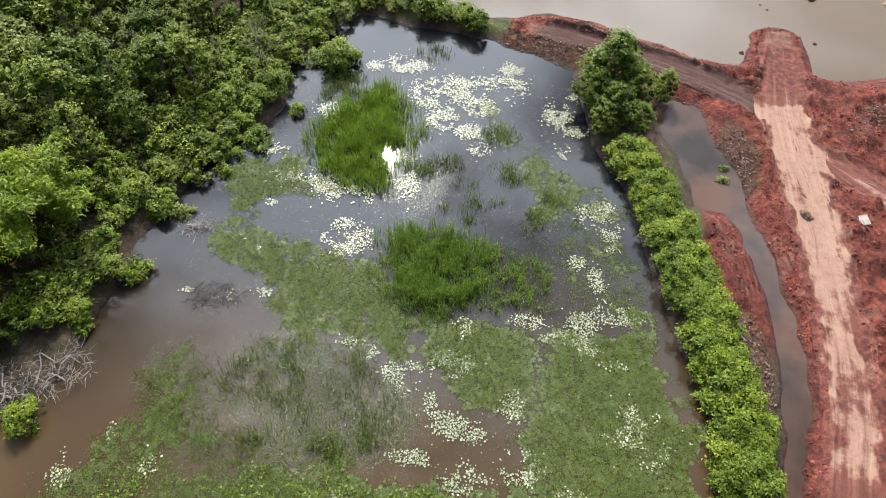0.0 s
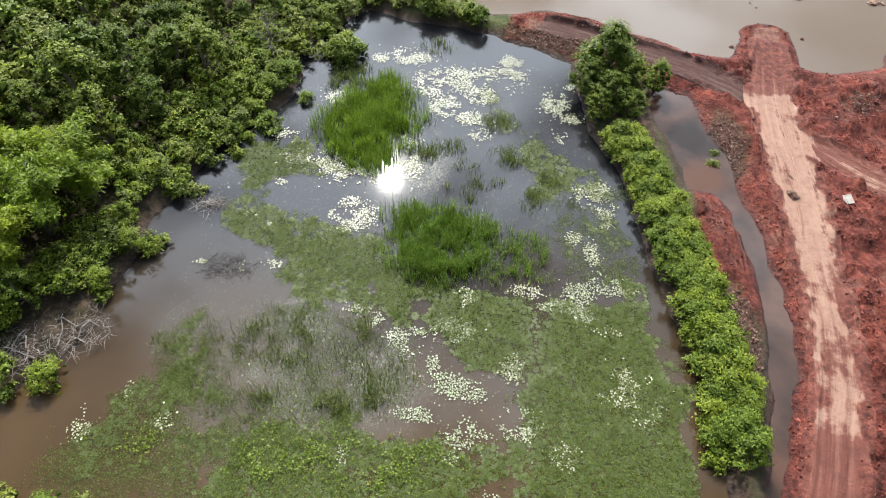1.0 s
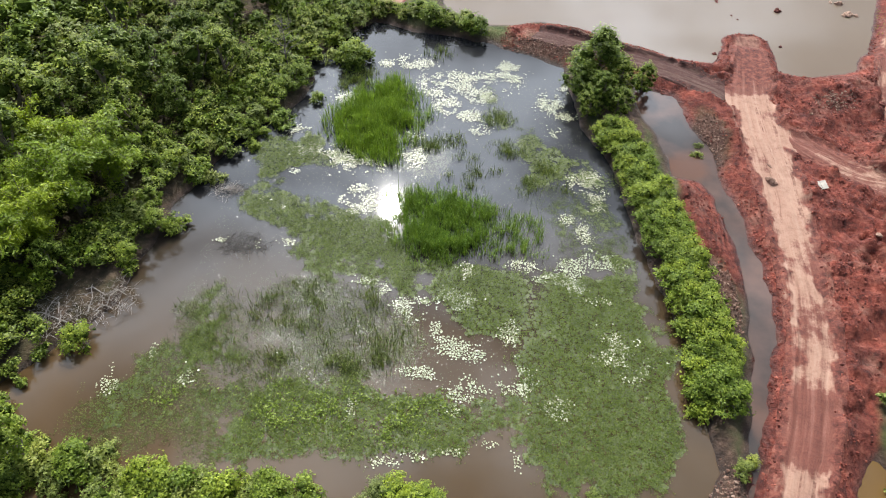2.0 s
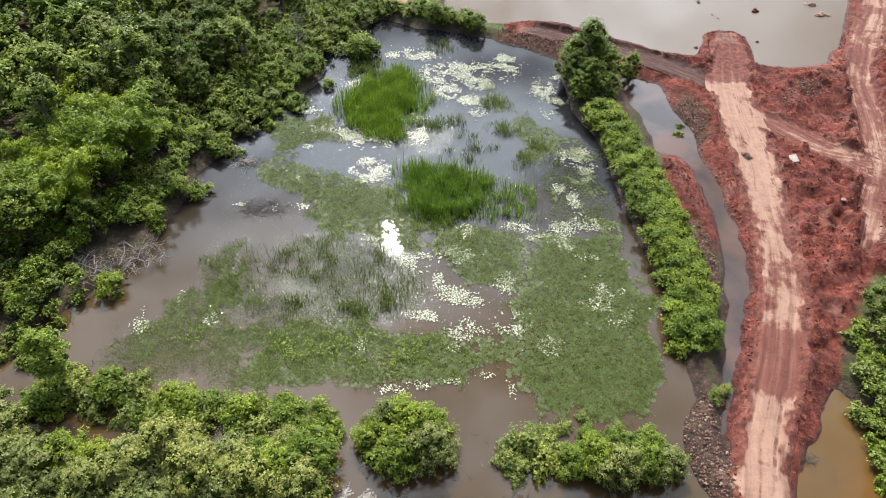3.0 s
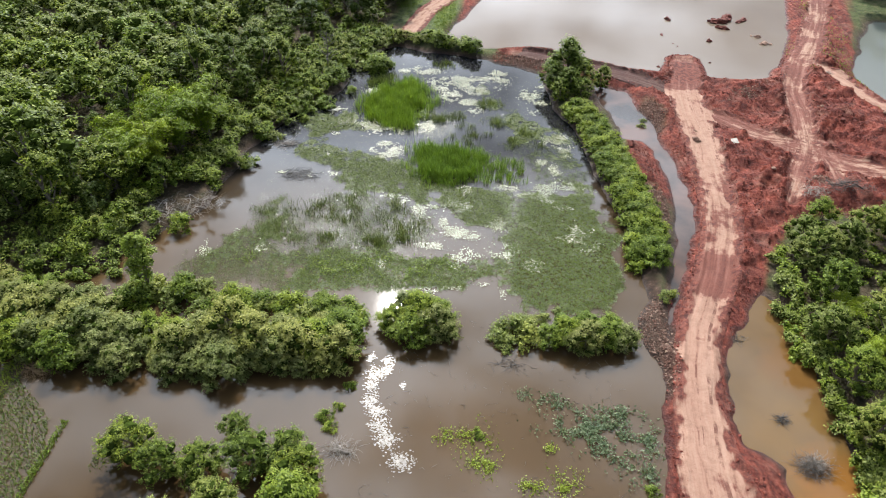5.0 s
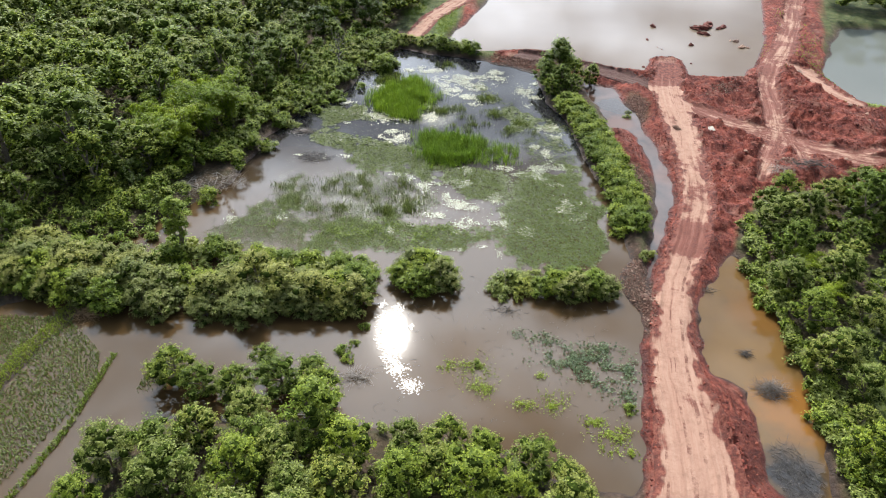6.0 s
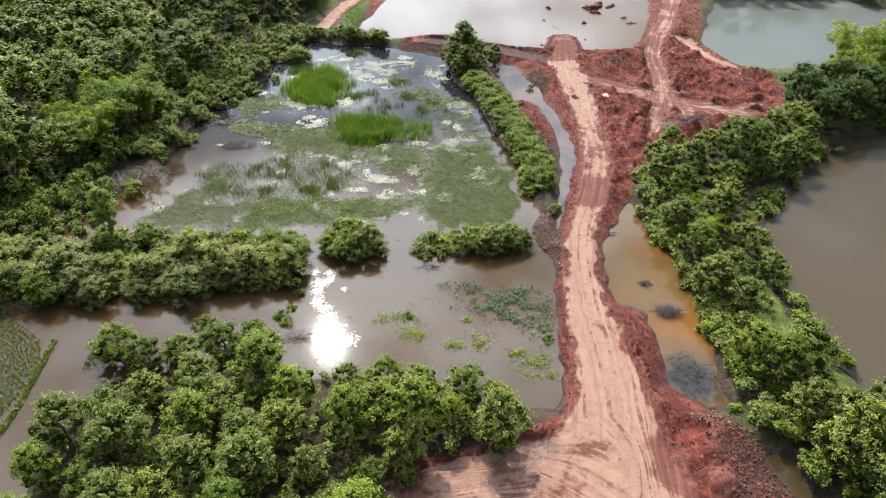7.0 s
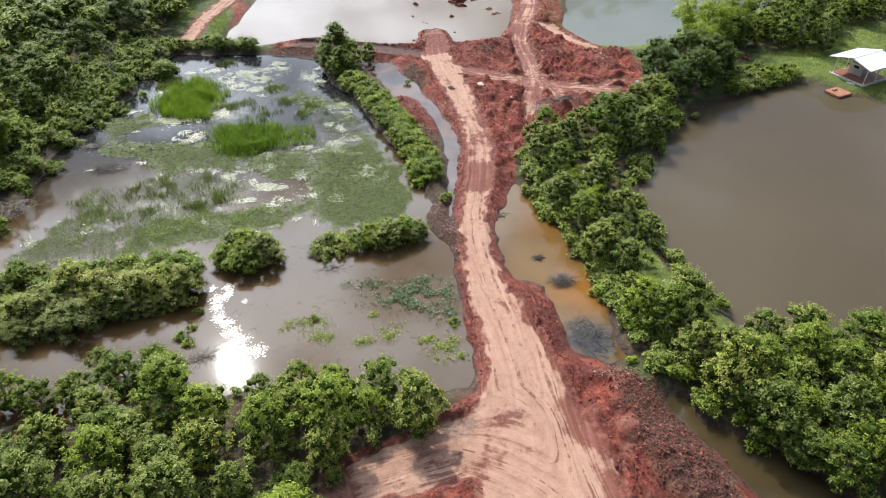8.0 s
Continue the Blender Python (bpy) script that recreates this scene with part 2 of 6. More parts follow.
# ---- materials ----
def shader(name):
    m = bpy.data.materials.new(name)
    m.use_nodes = True
    n, l = m.node_tree.nodes, m.node_tree.links
    return m, n, l, n["Principled BSDF"]


def noise_node(n, l, scale, detail=4.0, rough=0.55, vector=None):
    t = n.new("ShaderNodeTexNoise")
    t.inputs["Scale"].default_value, t.inputs["Detail"].default_value, t.inputs["Roughness"].default_value = scale, detail, rough
    if vector:
        l.new(vector, t.inputs["Vector"])
    return t.outputs["Fac"]


def ramp(n, l, fac, stops):
    r = n.new("ShaderNodeValToRGB")
    while len(r.color_ramp.elements) < len(stops):
        r.color_ramp.elements.new(0.5)
    for e, (p, c) in zip(r.color_ramp.elements, stops):
        e.position, e.color = p, (*c, 1)
    l.new(fac, r.inputs["Fac"])
    return r.outputs["Color"]


def blend(n, l, fac, a, b, how="MIX"):
    m = n.new("ShaderNodeMix")
    m.data_type, m.blend_type = "RGBA", how
    for s, v in ((m.inputs[0], fac), (m.inputs[6], a), (m.inputs[7], b)):
        if isinstance(v, (int, float)):
            s.default_value = v
        elif isinstance(v, tuple):
            s.default_value = (*v, 1)
        else:
            l.new(v, s)
    return m.outputs[2]


def step(n, l, value, a, b):
    m = n.new("ShaderNodeMapRange")
    m.inputs[1].default_value, m.inputs[2].default_value = a, b
    l.new(value, m.inputs["Value"])
    return m.outputs["Result"]


def sum_of(n, l, a, k, b):
    """a + k * b, where b may be a number."""
    m = n.new("ShaderNodeMath")
    m.operation, m.inputs[1].default_value = "MULTIPLY_ADD", k
    for value, slot in ((b, m.inputs[0]), (a, m.inputs[2])):
        if isinstance(value, (int, float)):
            slot.default_value = value
        else:
            l.new(value, slot)
    return m.outputs["Value"]


def bump(n, l, p, fac, strength, distance):
    b = n.new("ShaderNodeBump")
    b.inputs["Strength"].default_value, b.inputs["Distance"].default_value = strength, distance
    l.new(fac, b.inputs["Height"])
    l.new(b.outputs["Normal"], p.inputs["Normal"])


def where(n):
    return n.new("ShaderNodeNewGeometry").outputs["Position"]


def attribute(n, name):
    a = n.new("ShaderNodeAttribute")
    a.attribute_name = name
    return a.outputs["Fac"]


def ground_material():
    m, n, l, p = shader("earth_and_grass")
    pos = where(n)
    red = ramp(n, l, noise_node(n, l, 1.3, 9, 0.72, pos), [(0.32, (0.055, 0.011, 0.007)), (0.5, (0.23, 0.047, 0.027)), (0.68, (0.41, 0.125, 0.08))])
    dark = ramp(n, l, noise_node(n, l, 0.22, 3, 0.5, pos), [(0.42, (1, 1, 1)), (0.62, (0.5, 0.5, 0.52))])
    red = blend(n, l, 0.6, red, dark, "MULTIPLY")
    damp = ramp(n, l, noise_node(n, l, 0.55, 6, 0.62, pos), [(0.42, (0.5, 0.46, 0.46)), (0.54, (1.0, 1.0, 1.0)), (0.66, (1.2, 1.16, 1.12))])
    red = blend(n, l, 0.65, red, damp, "MULTIPLY")
    grass = ramp(n, l, noise_node(n, l, 0.7, 5, 0.6, pos), [(0.35, (0.035, 0.05, 0.013)), (0.52, (0.075, 0.10, 0.024)), (0.7, (0.15, 0.14, 0.055))])
    mud = ramp(n, l, noise_node(n, l, 1.6, 5, 0.6, pos), [(0.35, (0.045, 0.027, 0.017)), (0.6, (0.11, 0.064, 0.042)), (0.78, (0.24, 0.165, 0.12))])
    grass = blend(n, l, attribute(n, "lawn"), grass, ramp(n, l, noise_node(n, l, 0.8, 6, 0.65, pos), [(0.35, (0.075, 0.115, 0.02)), (0.55, (0.15, 0.20, 0.035)), (0.75, (0.24, 0.23, 0.09))]))
    c = blend(n, l, attribute(n, "muddy"), grass, mud)
    tan = ramp(n, l, noise_node(n, l, 1.1, 5, 0.6, pos), [(0.35, (0.17, 0.062, 0.042)), (0.65, (0.36, 0.185, 0.13))])
    spots = step(n, l, noise_node(n, l, 0.35, 4, 0.6, pos), 0.55, 0.66)
    red = blend(n, l, blend(n, l, 0.55, (0, 0, 0), spots), red, tan)
    red = blend(n, l, attribute(n, "pale"), red, tan)
    c = blend(n, l, attribute(n, "red"), c, red)
    sep = n.new("ShaderNodeSeparateXYZ")
    l.new(pos, sep.inputs[0])
    wet = step(n, l, sep.outputs["Z"], 0.30, 0.04)
    c = blend(n, l, wet, c, blend(n, l, 1.0, c, (0.55, 0.5, 0.47), "MULTIPLY"))
    l.new(c, p.inputs["Base Color"])
    r = n.new("ShaderNodeMapRange")
    r.inputs[3].default_value, r.inputs[4].default_value = 0.95, 0.55
    l.new(wet, r.inputs["Value"])
    l.new(r.outputs["Result"], p.inputs["Roughness"])
    wave = n.new("ShaderNodeTexWave")
    wave.inputs["Scale"].default_value, wave.inputs["Distortion"].default_value, wave.inputs["Detail"].default_value, wave.inputs["Detail Scale"].default_value = 0.55, 9.0, 3.0, 0.35
    l.new(pos, wave.inputs["Vector"])
    ripple = blend(n, l, 1.0, wave.outputs["Fac"], step(n, l, noise_node(n, l, 0.16, 2, 0.5, pos), 0.45, 0.6), "MULTIPLY")
    ripple = blend(n, l, 1.0, ripple, attribute(n, "red"), "MULTIPLY")
    bump(n, l, p, sum_of(n, l, noise_node(n, l, 2.2, 10, 0.75, pos), 0.35, ripple), 1.0, 0.4)
    return m


def road_material(name, pale, worn, tint=(1, 1, 1)):
    """pale: how much of it is dry and tan rather than red; worn: how strongly the wheels show."""
    m, n, l, p = shader(name)
    uv = n.new("ShaderNodeUVMap")
    uv.uv_map = "track"
    stretch = n.new("ShaderNodeMapping")
    stretch.inputs["Scale"].default_value = (1.9, 0.085, 1)
    pos = where(n)
    sway = n.new("ShaderNodeTexNoise")
    sway.inputs["Scale"].default_value = 0.3
    l.new(pos, sway.inputs["Vector"])
    bent = blend(n, l, 0.05, uv.outputs["UV"], blend(n, l, 1.0, sway.outputs["Color"], (11, 11, 11), "MULTIPLY"))
    l.new(bent, stretch.inputs["Vector"])
    streak = noise_node(n, l, 1.0, 7, 0.66, stretch.outputs["Vector"])
    broad = noise_node(n, l, 0.22, 9, 0.7, pos)
    tan = ramp(n, l, streak, [(0.5 - worn, (0.25, 0.122, 0.08)), (0.5, (0.37, 0.212, 0.147)), (0.5 + worn, (0.47, 0.308, 0.222))])
    red = ramp(n, l, streak, [(0.5 - worn, (0.08, 0.023, 0.015)), (0.48, (0.17, 0.055, 0.036)), (0.5 + 0.8 * worn, (0.33, 0.16, 0.115))])
    clay = sum_of(n, l, broad, 0.24, attribute(n, "clay"))
    c = blend(n, l, step(n, l, sum_of(n, l, clay, -0.25, streak), pale - 0.16, pale - 0.07), tan, red)
    fine = n.new("ShaderNodeMapping")
    fine.inputs["Scale"].default_value = (2.4, 0.022, 1)
    l.new(bent, fine.inputs["Vector"])
    broken = step(n, l, noise_node(n, l, 0.6, 6, 0.7, pos), 0.47, 0.58)
    rut = blend(n, l, 1.0, step(n, l, noise_node(n, l, 1.0, 2, 0.5, fine.outputs["Vector"]), 0.575, 0.61), broken, "MULTIPLY")
    c = blend(n, l, blend(n, l, 0.8, (0, 0, 0), rut), c, (0.13, 0.042, 0.027))
    c = blend(n, l, 0.45, c, ramp(n, l, noise_node(n, l, 1.1, 9, 0.75, pos), [(0.34, (0.5, 0.42, 0.40)), (0.52, (1.0, 1.0, 1.0)), (0.7, (1.14, 1.15, 1.16))]), "MULTIPLY")
    soil = ramp(n, l, noise_node(n, l, 1.6, 8, 0.72, pos), [(0.34, (0.05, 0.013, 0.009)), (0.5, (0.14, 0.037, 0.023)), (0.68, (0.28, 0.095, 0.062))])
    c = blend(n, l, step(n, l, sum_of(n, l, attribute(n, "edge"), -2.4, sum_of(n, l, -0.5, 1.0, streak)), 0.18, 0.85), c, soil)
    c = blend(n, l, 1.0, c, tint, "MULTIPLY")
    l.new(c, p.inputs["Base Color"])
    p.inputs["Roughness"].default_value = 0.9
    both = blend(n, l, 0.5, streak, noise_node(n, l, 3.0, 9, 0.7, pos))
    bump(n, l, p, both, 1.0, 0.22)
    return m


def clod_material(name, a, b, c3):
    m, n, l, p = shader(name)
    island = n.new("ShaderNodeNewGeometry").outputs["Random Per Island"]
    c = ramp(n, l, island, [(0.0, a), (0.55, b), (1.0, c3)])
    c = blend(n, l, 0.5, c, ramp(n, l, noise_node(n, l, 5, 5, 0.6, where(n)), [(0.3, (0.6, 0.6, 0.6)), (0.7, (1.1, 1.1, 1.1))]), "MULTIPLY")
    l.new(c, p.inputs["Base Color"])
    p.inputs["Roughness"].default_value = 0.92
    return m


def water_material(name, deep, shallow, scale, rough=0.042, clear_from=None, tints=()):
    m, n, l, p = shader(name)
    pos = where(n)
    c = ramp(n, l, noise_node(n, l, scale, 4, 0.5, pos), [(0.38, deep), (0.66, shallow)])
    if clear_from:
        sep = n.new("ShaderNodeSeparateXYZ")
        l.new(pos, sep.inputs[0])
        mixed = n.new("ShaderNodeMath")
        mixed.operation = "MULTIPLY_ADD"
        mixed.inputs[1].default_value = 30.0
        l.new(noise_node(n, l, 0.06, 3, 0.5, pos), mixed.inputs[0])
        l.new(sep.outputs["Y"], mixed.inputs[2])
        c = blend(n, l, step(n, l, mixed.outputs["Value"], clear_from, clear_from + 22), c, (0.018, 0.018, 0.019))
    for sx, sy, reach, colour in tints:
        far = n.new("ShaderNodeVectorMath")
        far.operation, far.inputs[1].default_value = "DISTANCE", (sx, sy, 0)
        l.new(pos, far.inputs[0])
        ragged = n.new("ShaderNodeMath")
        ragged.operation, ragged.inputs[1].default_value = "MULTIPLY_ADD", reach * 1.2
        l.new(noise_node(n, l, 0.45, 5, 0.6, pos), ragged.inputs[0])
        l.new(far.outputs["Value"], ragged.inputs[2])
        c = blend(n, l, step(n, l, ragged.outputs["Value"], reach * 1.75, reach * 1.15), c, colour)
    l.new(c, p.inputs["Base Color"])
    p.inputs["Roughness"].default_value = rough
    p.inputs["IOR"].default_value = 1.333
    bump(n, l, p, noise_node(n, l, 2.2, 2, 0.5, pos), 0.02, 0.05)
    return m


def leaf_material(name, dark, mid, light, gloss=0.5, clear=0.25, sheen=0.25):
    m, n, l, p = shader(name)
    island = n.new("ShaderNodeNewGeometry").outputs["Random Per Island"]
    own = n.new("ShaderNodeObjectInfo").outputs["Random"]
    c = ramp(n, l, island, [(0.0, dark), (0.5, mid), (1.0, light)])
    shift = ramp(n, l, own, [(0.0, (0.60, 0.72, 0.55)), (0.5, (0.98, 1.03, 0.92)), (1.0, (1.3, 1.27, 0.85))])
    c = blend(n, l, 0.8, c, shift, "MULTIPLY")
    l.new(c, p.inputs["Base Color"])
    p.inputs["Roughness"].default_value = gloss
    p.inputs["Specular IOR Level"].default_value = sheen
    thin = n.new("ShaderNodeBsdfTranslucent")
    l.new(blend(n, l, 1.0, c, (1.5, 1.65, 0.5), "MULTIPLY"), thin.inputs["Color"])
    mix = n.new("ShaderNodeMixShader")
    mix.inputs[0].default_value = clear
    l.new(p.outputs["BSDF"], mix.inputs[1])
    l.new(thin.outputs["BSDF"], mix.inputs[2])
    l.new(mix.outputs["Shader"], n["Material Output"].inputs["Surface"])
    return m


def plain_material(name, a, b, scale, rough=0.8, metal=0.0, relief=0.3):
    m, n, l, p = shader(name)
    f = noise_node(n, l, scale, 6, 0.6, where(n))
    l.new(ramp(n, l, f, [(0.35, a), (0.65, b)]), p.inputs["Base Color"])
    p.inputs["Roughness"].default_value, p.inputs["Metallic"].default_value = rough, metal
    bump(n, l, p, f, relief, 0.03)
    return m


GROUND, TRACK, TRACK_RED = ground_material(), road_material("packed_clay_track", 0.61, 0.42), road_material("red_clay_track", 0.45, 0.28)
TRACK_MUD = road_material("brown_mud_track", 0.3, 0.2, (0.45, 0.55, 0.6))
CLOD_RED = clod_material("red_clods", (0.08, 0.017, 0.011), (0.205, 0.043, 0.026), (0.38, 0.115, 0.073))
CLOD_BROWN = clod_material("brown_rubble", (0.045, 0.017, 0.012), (0.10, 0.037, 0.026), (0.20, 0.085, 0.06))
CLOD_DARK = clod_material("mud_clods", (0.085, 0.043, 0.03), (0.20, 0.105, 0.072), (0.36, 0.245, 0.18))
WATER_MARSH = water_material("grey_brown_water", (0.064, 0.039, 0.0165), (0.09, 0.055, 0.026), 0.05, 0.046, clear_from=27)
WATER_DITCH = water_material("rusty_shallow_water", (0.04, 0.028, 0.022), (0.11, 0.06, 0.042), 0.2, tints=((22.6, 42.0, 2.6, (0.10, 0.046, 0.026)), (22.0, 47.5, 3.0, (0.03, 0.022, 0.018))))
WATER_FAR = water_material("silty_pond_water", (0.155, 0.116, 0.082), (0.185, 0.14, 0.10), 0.03)
WATER_NORTH = water_material("grey_green_pond_water", (0.15, 0.16, 0.14), (0.17, 0.175, 0.155), 0.03)
WATER_EAST = water_material("dark_brown_pond_water", (0.078, 0.06, 0.038), (0.092, 0.072, 0.046), 0.03)
WATER_LOW = water_material("brown_shaded_pool_water", (0.042, 0.03, 0.014), (0.06, 0.043, 0.02), 0.2)
# dark patch at (29, -17.6) paints in shadow over drowned brush
WATER_ORANGE = water_material("orange_pool_water", (0.105, 0.062, 0.024), (0.15, 0.085, 0.028), 0.10, tints=((31.0, -10.5, 3.8, (0.20, 0.09, 0.022)), (31.5, 1.5, 3.4, (0.14, 0.07, 0.02)), (29.0, -17.6, 3.0, (0.03, 0.028, 0.027))))
ROOT = plain_material("weathered_roots", (0.09, 0.075, 0.06), (0.22, 0.19, 0.16), 3.0)
BARK = plain_material("bark", (0.10, 0.075, 0.055), (0.24, 0.20, 0.16), 4.0)
DEAD = plain_material("dead_twigs", (0.22, 0.19, 0.16), (0.42, 0.37, 0.32), 3.0)
LEAF_FOREST = leaf_material("forest_leaves", (0.056, 0.08, 0.010), (0.148, 0.19, 0.024), (0.30, 0.345, 0.06))
LEAF_OLIVE = leaf_material("olive_leaves", (0.085, 0.105, 0.02), (0.20, 0.226, 0.05), (0.36, 0.38, 0.11))
LEAF_BRIGHT = leaf_material("bright_leaves", (0.075, 0.112, 0.010), (0.172, 0.225, 0.023), (0.32, 0.37, 0.058))
LEAF_BAMBOO = leaf_material("feathery_yellow_green_leaves", (0.12, 0.165, 0.010), (0.215, 0.275, 0.018), (0.31, 0.37, 0.035))
LEAF_SILVER = leaf_material("pale_olive_leaves", (0.11, 0.122, 0.034), (0.225, 0.236, 0.074), (0.37, 0.37, 0.14))
LEAF_DARK = leaf_material("dark_glossy_leaves", (0.03, 0.05, 0.010), (0.075, 0.108, 0.018), (0.16, 0.20, 0.038))
REED = leaf_material("reed_blades", (0.062, 0.108, 0.020), (0.14, 0.21, 0.040), (0.255, 0.33, 0.084), 0.4, 0.35)
SEDGE = leaf_material("sedge_blades", (0.05, 0.072, 0.018), (0.10, 0.13, 0.034), (0.19, 0.215, 0.07))
MAT_LEAF = leaf_material("floating_grass", (0.08, 0.102, 0.019), (0.155, 0.182, 0.038), (0.25, 0.272, 0.072), 0.55, 0.2, 0.12)
WORT = leaf_material("dull_olive_weed", (0.04, 0.054, 0.016), (0.09, 0.11, 0.032), (0.165, 0.185, 0.065), 0.5, 0.15, 0.15)
BLUE_LEAF = leaf_material("grey_green_water_leaves", (0.07, 0.10, 0.055), (0.13, 0.165, 0.09), (0.22, 0.25, 0.15), 0.45)
LIME_LEAF = leaf_material("lime_green_water_leaves", (0.11, 0.16, 0.015), (0.19, 0.24, 0.03), (0.27, 0.32, 0.055), 0.45)
RICE = leaf_material("young_rice", (0.07, 0.10, 0.03), (0.125, 0.165, 0.05), (0.20, 0.235, 0.085))
GRASS = leaf_material("bank_grass", (0.10, 0.135, 0.018), (0.18, 0.23, 0.032), (0.28, 0.31, 0.07), 0.5)
PAD = leaf_material("lily_pads", (0.22, 0.21, 0.115), (0.40, 0.385, 0.25), (0.58, 0.555, 0.41), 0.34, 0.05, 0.4)
# dark green crown fill: shade between the leaves put into the colour
INNER_SHADE = plain_material("painted_inner_shade", (0.022, 0.036, 0.006), (0.065, 0.092, 0.018), 4.5, 1.0, 0.0, 1.0)
INNER_SHADE.node_tree.nodes["Principled BSDF"].inputs["Specular IOR Level"].default_value = 0.0
FILM = plain_material("algae_film", (0.07, 0.088, 0.024), (0.125, 0.145, 0.045), 1.4, 0.6)
FLAKE = plain_material("pale_scum", (0.17, 0.14, 0.11), (0.36, 0.31, 0.25), 3.0, 0.26)


# ---- mesh helpers ----
def mesh_of(name, verts, faces, material, soft=False):
    """A mesh from an array of places and an array of faces with the same number of corners."""
    verts, faces = np.asarray(verts, np.float32), np.asarray(faces, np.int32)
    me = bpy.data.meshes.new(name)
    k = faces.shape[1]
    me.vertices.add(len(verts))
    me.vertices.foreach_set("co", verts.ravel())
    me.loops.add(faces.size)
    me.loops.foreach_set("vertex_index", faces.ravel())
    me.polygons.add(len(faces))
    me.polygons.foreach_set("loop_start", np.arange(0, faces.size, k, dtype=np.int32))
    me.polygons.foreach_set("use_smooth", np.full(len(faces), soft))
    me.materials.append(material)
    me.update(calc_edges=True)
    return me


def from_bmesh(name, bm, material):
    me = bpy.data.meshes.new(name)
    bm.to_mesh(me)
    bm.free()
    me.materials.append(material)
    return me


def part(name, data, material, parent, label=""):
    """One mesh object under a thing or a part; data is a bmesh or a finished mesh."""
    ob = new(name, from_bmesh(name, data, material) if isinstance(data, bmesh.types.BMesh) else data)
    ob.parent = parent
    return tagged(ob, label)


def grid_faces(nx, ny):
    a = (np.arange(ny - 1)[:, None] * nx + np.arange(nx - 1)[None, :]).ravel()
    return np.stack([a, a + 1, a + nx + 1, a + nx], 1)


def paint(me, name, values):
    me.attributes.new(name, "FLOAT", "POINT").data.foreach_set("value", np.asarray(values, np.float32))


def looked_up(chance, x0, x1, y0, y1, cell):
    """The same function of the place, worked out once on a grid and read from there."""
    ax, ay = np.arange(x0, x1 + cell, cell), np.arange(y0, y1 + cell, cell)
    AX, AY = np.meshgrid(ax, ay)
    table = chance(AX, AY)

    def read(x, y):
        i, j = (np.asarray(x) - x0) / cell, (np.asarray(y) - y0) / cell
        i0, j0 = np.clip(np.floor(i).astype(int), 0, len(ax) - 2), np.clip(np.floor(j).astype(int), 0, len(ay) - 2)
        fi, fj = np.clip(i - i0, 0, 1), np.clip(j - j0, 0, 1)
        return (table[j0, i0] * (1 - fi) + table[j0, i0 + 1] * fi) * (1 - fj) + (table[j0 + 1, i0] * (1 - fi) + table[j0 + 1, i0 + 1] * fi) * fj

    return read


# ---- ground: one sheet, fine where the place is, wide to the horizon ----
def spaced(lo, hi, fine):
    core = np.arange(lo, hi + fine / 2, fine)
    out, s = [], max(fine, 0.4)
    while sum(out) < 1500:
        s *= 1.18
        out.append(s)
    far = np.cumsum(out)
    return np.concatenate([lo - far[::-1], core, hi + far])


gx, gy = spaced(6, 66, 0.31), spaced(-40, 70, 0.34)
gx = np.concatenate([gx[gx < -42], np.arange(-41.6, 5.8, 0.6), gx[gx > 5.9]])
GX, GY = np.meshgrid(gx, gy)
gx_, gy_ = GX.ravel(), GY.ravel()
gz = height(gx_, gy_)
road_gap = tracks(gx_, gy_)
gz = gz - 0.25 * smooth(-road_gap, -0.7, 0.0)
ground_mesh = mesh_of("ground", np.stack([gx_, gy_, gz], 1), grid_faces(len(gx), len(gy)), GROUND, True)
red_here = smooth(-redness(gx_, gy_), -0.5, 0.4)
mud_here = smooth(-shore(gx_, gy_), -1.6, -0.2)
for bank in ((19.8, 5.0, 2.0, 8.5), (20.0, 20, 2.6, 9), (18.5, 33, 2.4, 9), (16.5, 45, 2.6, 9), (30.6, -31, 3.0, 7.5), (25.5, 46, 1.8, 5), (22.8, 24, 1.6, 5), (11, 62.6, 9, 3.2)):
    q = np.hypot((gx_ - bank[0]) / bank[2], (gy_ - bank[1]) / bank[3]) + 0.35 * fbm(gx_, gy_, 2.0, 3, 44)
    mud_here, red_here = np.maximum(mud_here, smooth(-q, -1.2, -0.7)), red_here * (1 - 0.8 * smooth(-q, -1.2, -0.7))
GROUND_Z = gz.reshape(len(gy), len(gx))


def ground_at(x, y):
    """The height of the ground sheet below a place."""
    i, j = min(max(int(np.searchsorted(gx, x)) - 1, 0), len(gx) - 2), min(max(int(np.searchsorted(gy, y)) - 1, 0), len(gy) - 2)
    fi, fj = (x - gx[i]) / (gx[i + 1] - gx[i]), (y - gy[j]) / (gy[j + 1] - gy[j])
    low, high = GROUND_Z[j, i] * (1 - fi) + GROUND_Z[j, i + 1] * fi, GROUND_Z[j + 1, i] * (1 - fi) + GROUND_Z[j + 1, i + 1] * fi
    return float(low * (1 - fj) + high * fj)


litter = np.zeros(len(gx_))
for outline in SHADE:
    litter = np.maximum(litter, smooth(-from_edge(outline, gx_, gy_) + 1.2 * fbm(gx_, gy_, 2.5, 3, 52), -0.6, 0.8))
litter = np.maximum(litter, smooth(-from_edge(MARSH, gx_, gy_), -9.0, -6.0) * smooth(-gx_, 9, 12) * smooth(gy_, -3, 0))
mud_here = np.maximum(mud_here, litter * (0.75 + 0.25 * fbm(gx_, gy_, 1.5, 2, 53)))
paint(ground_mesh, "red", red_here)
paint(ground_mesh, "muddy", mud_here)
paint(ground_mesh, "pale", paleness(gx_, gy_))
paint(ground_mesh, "lawn", lawn_chance(gx_, gy_))
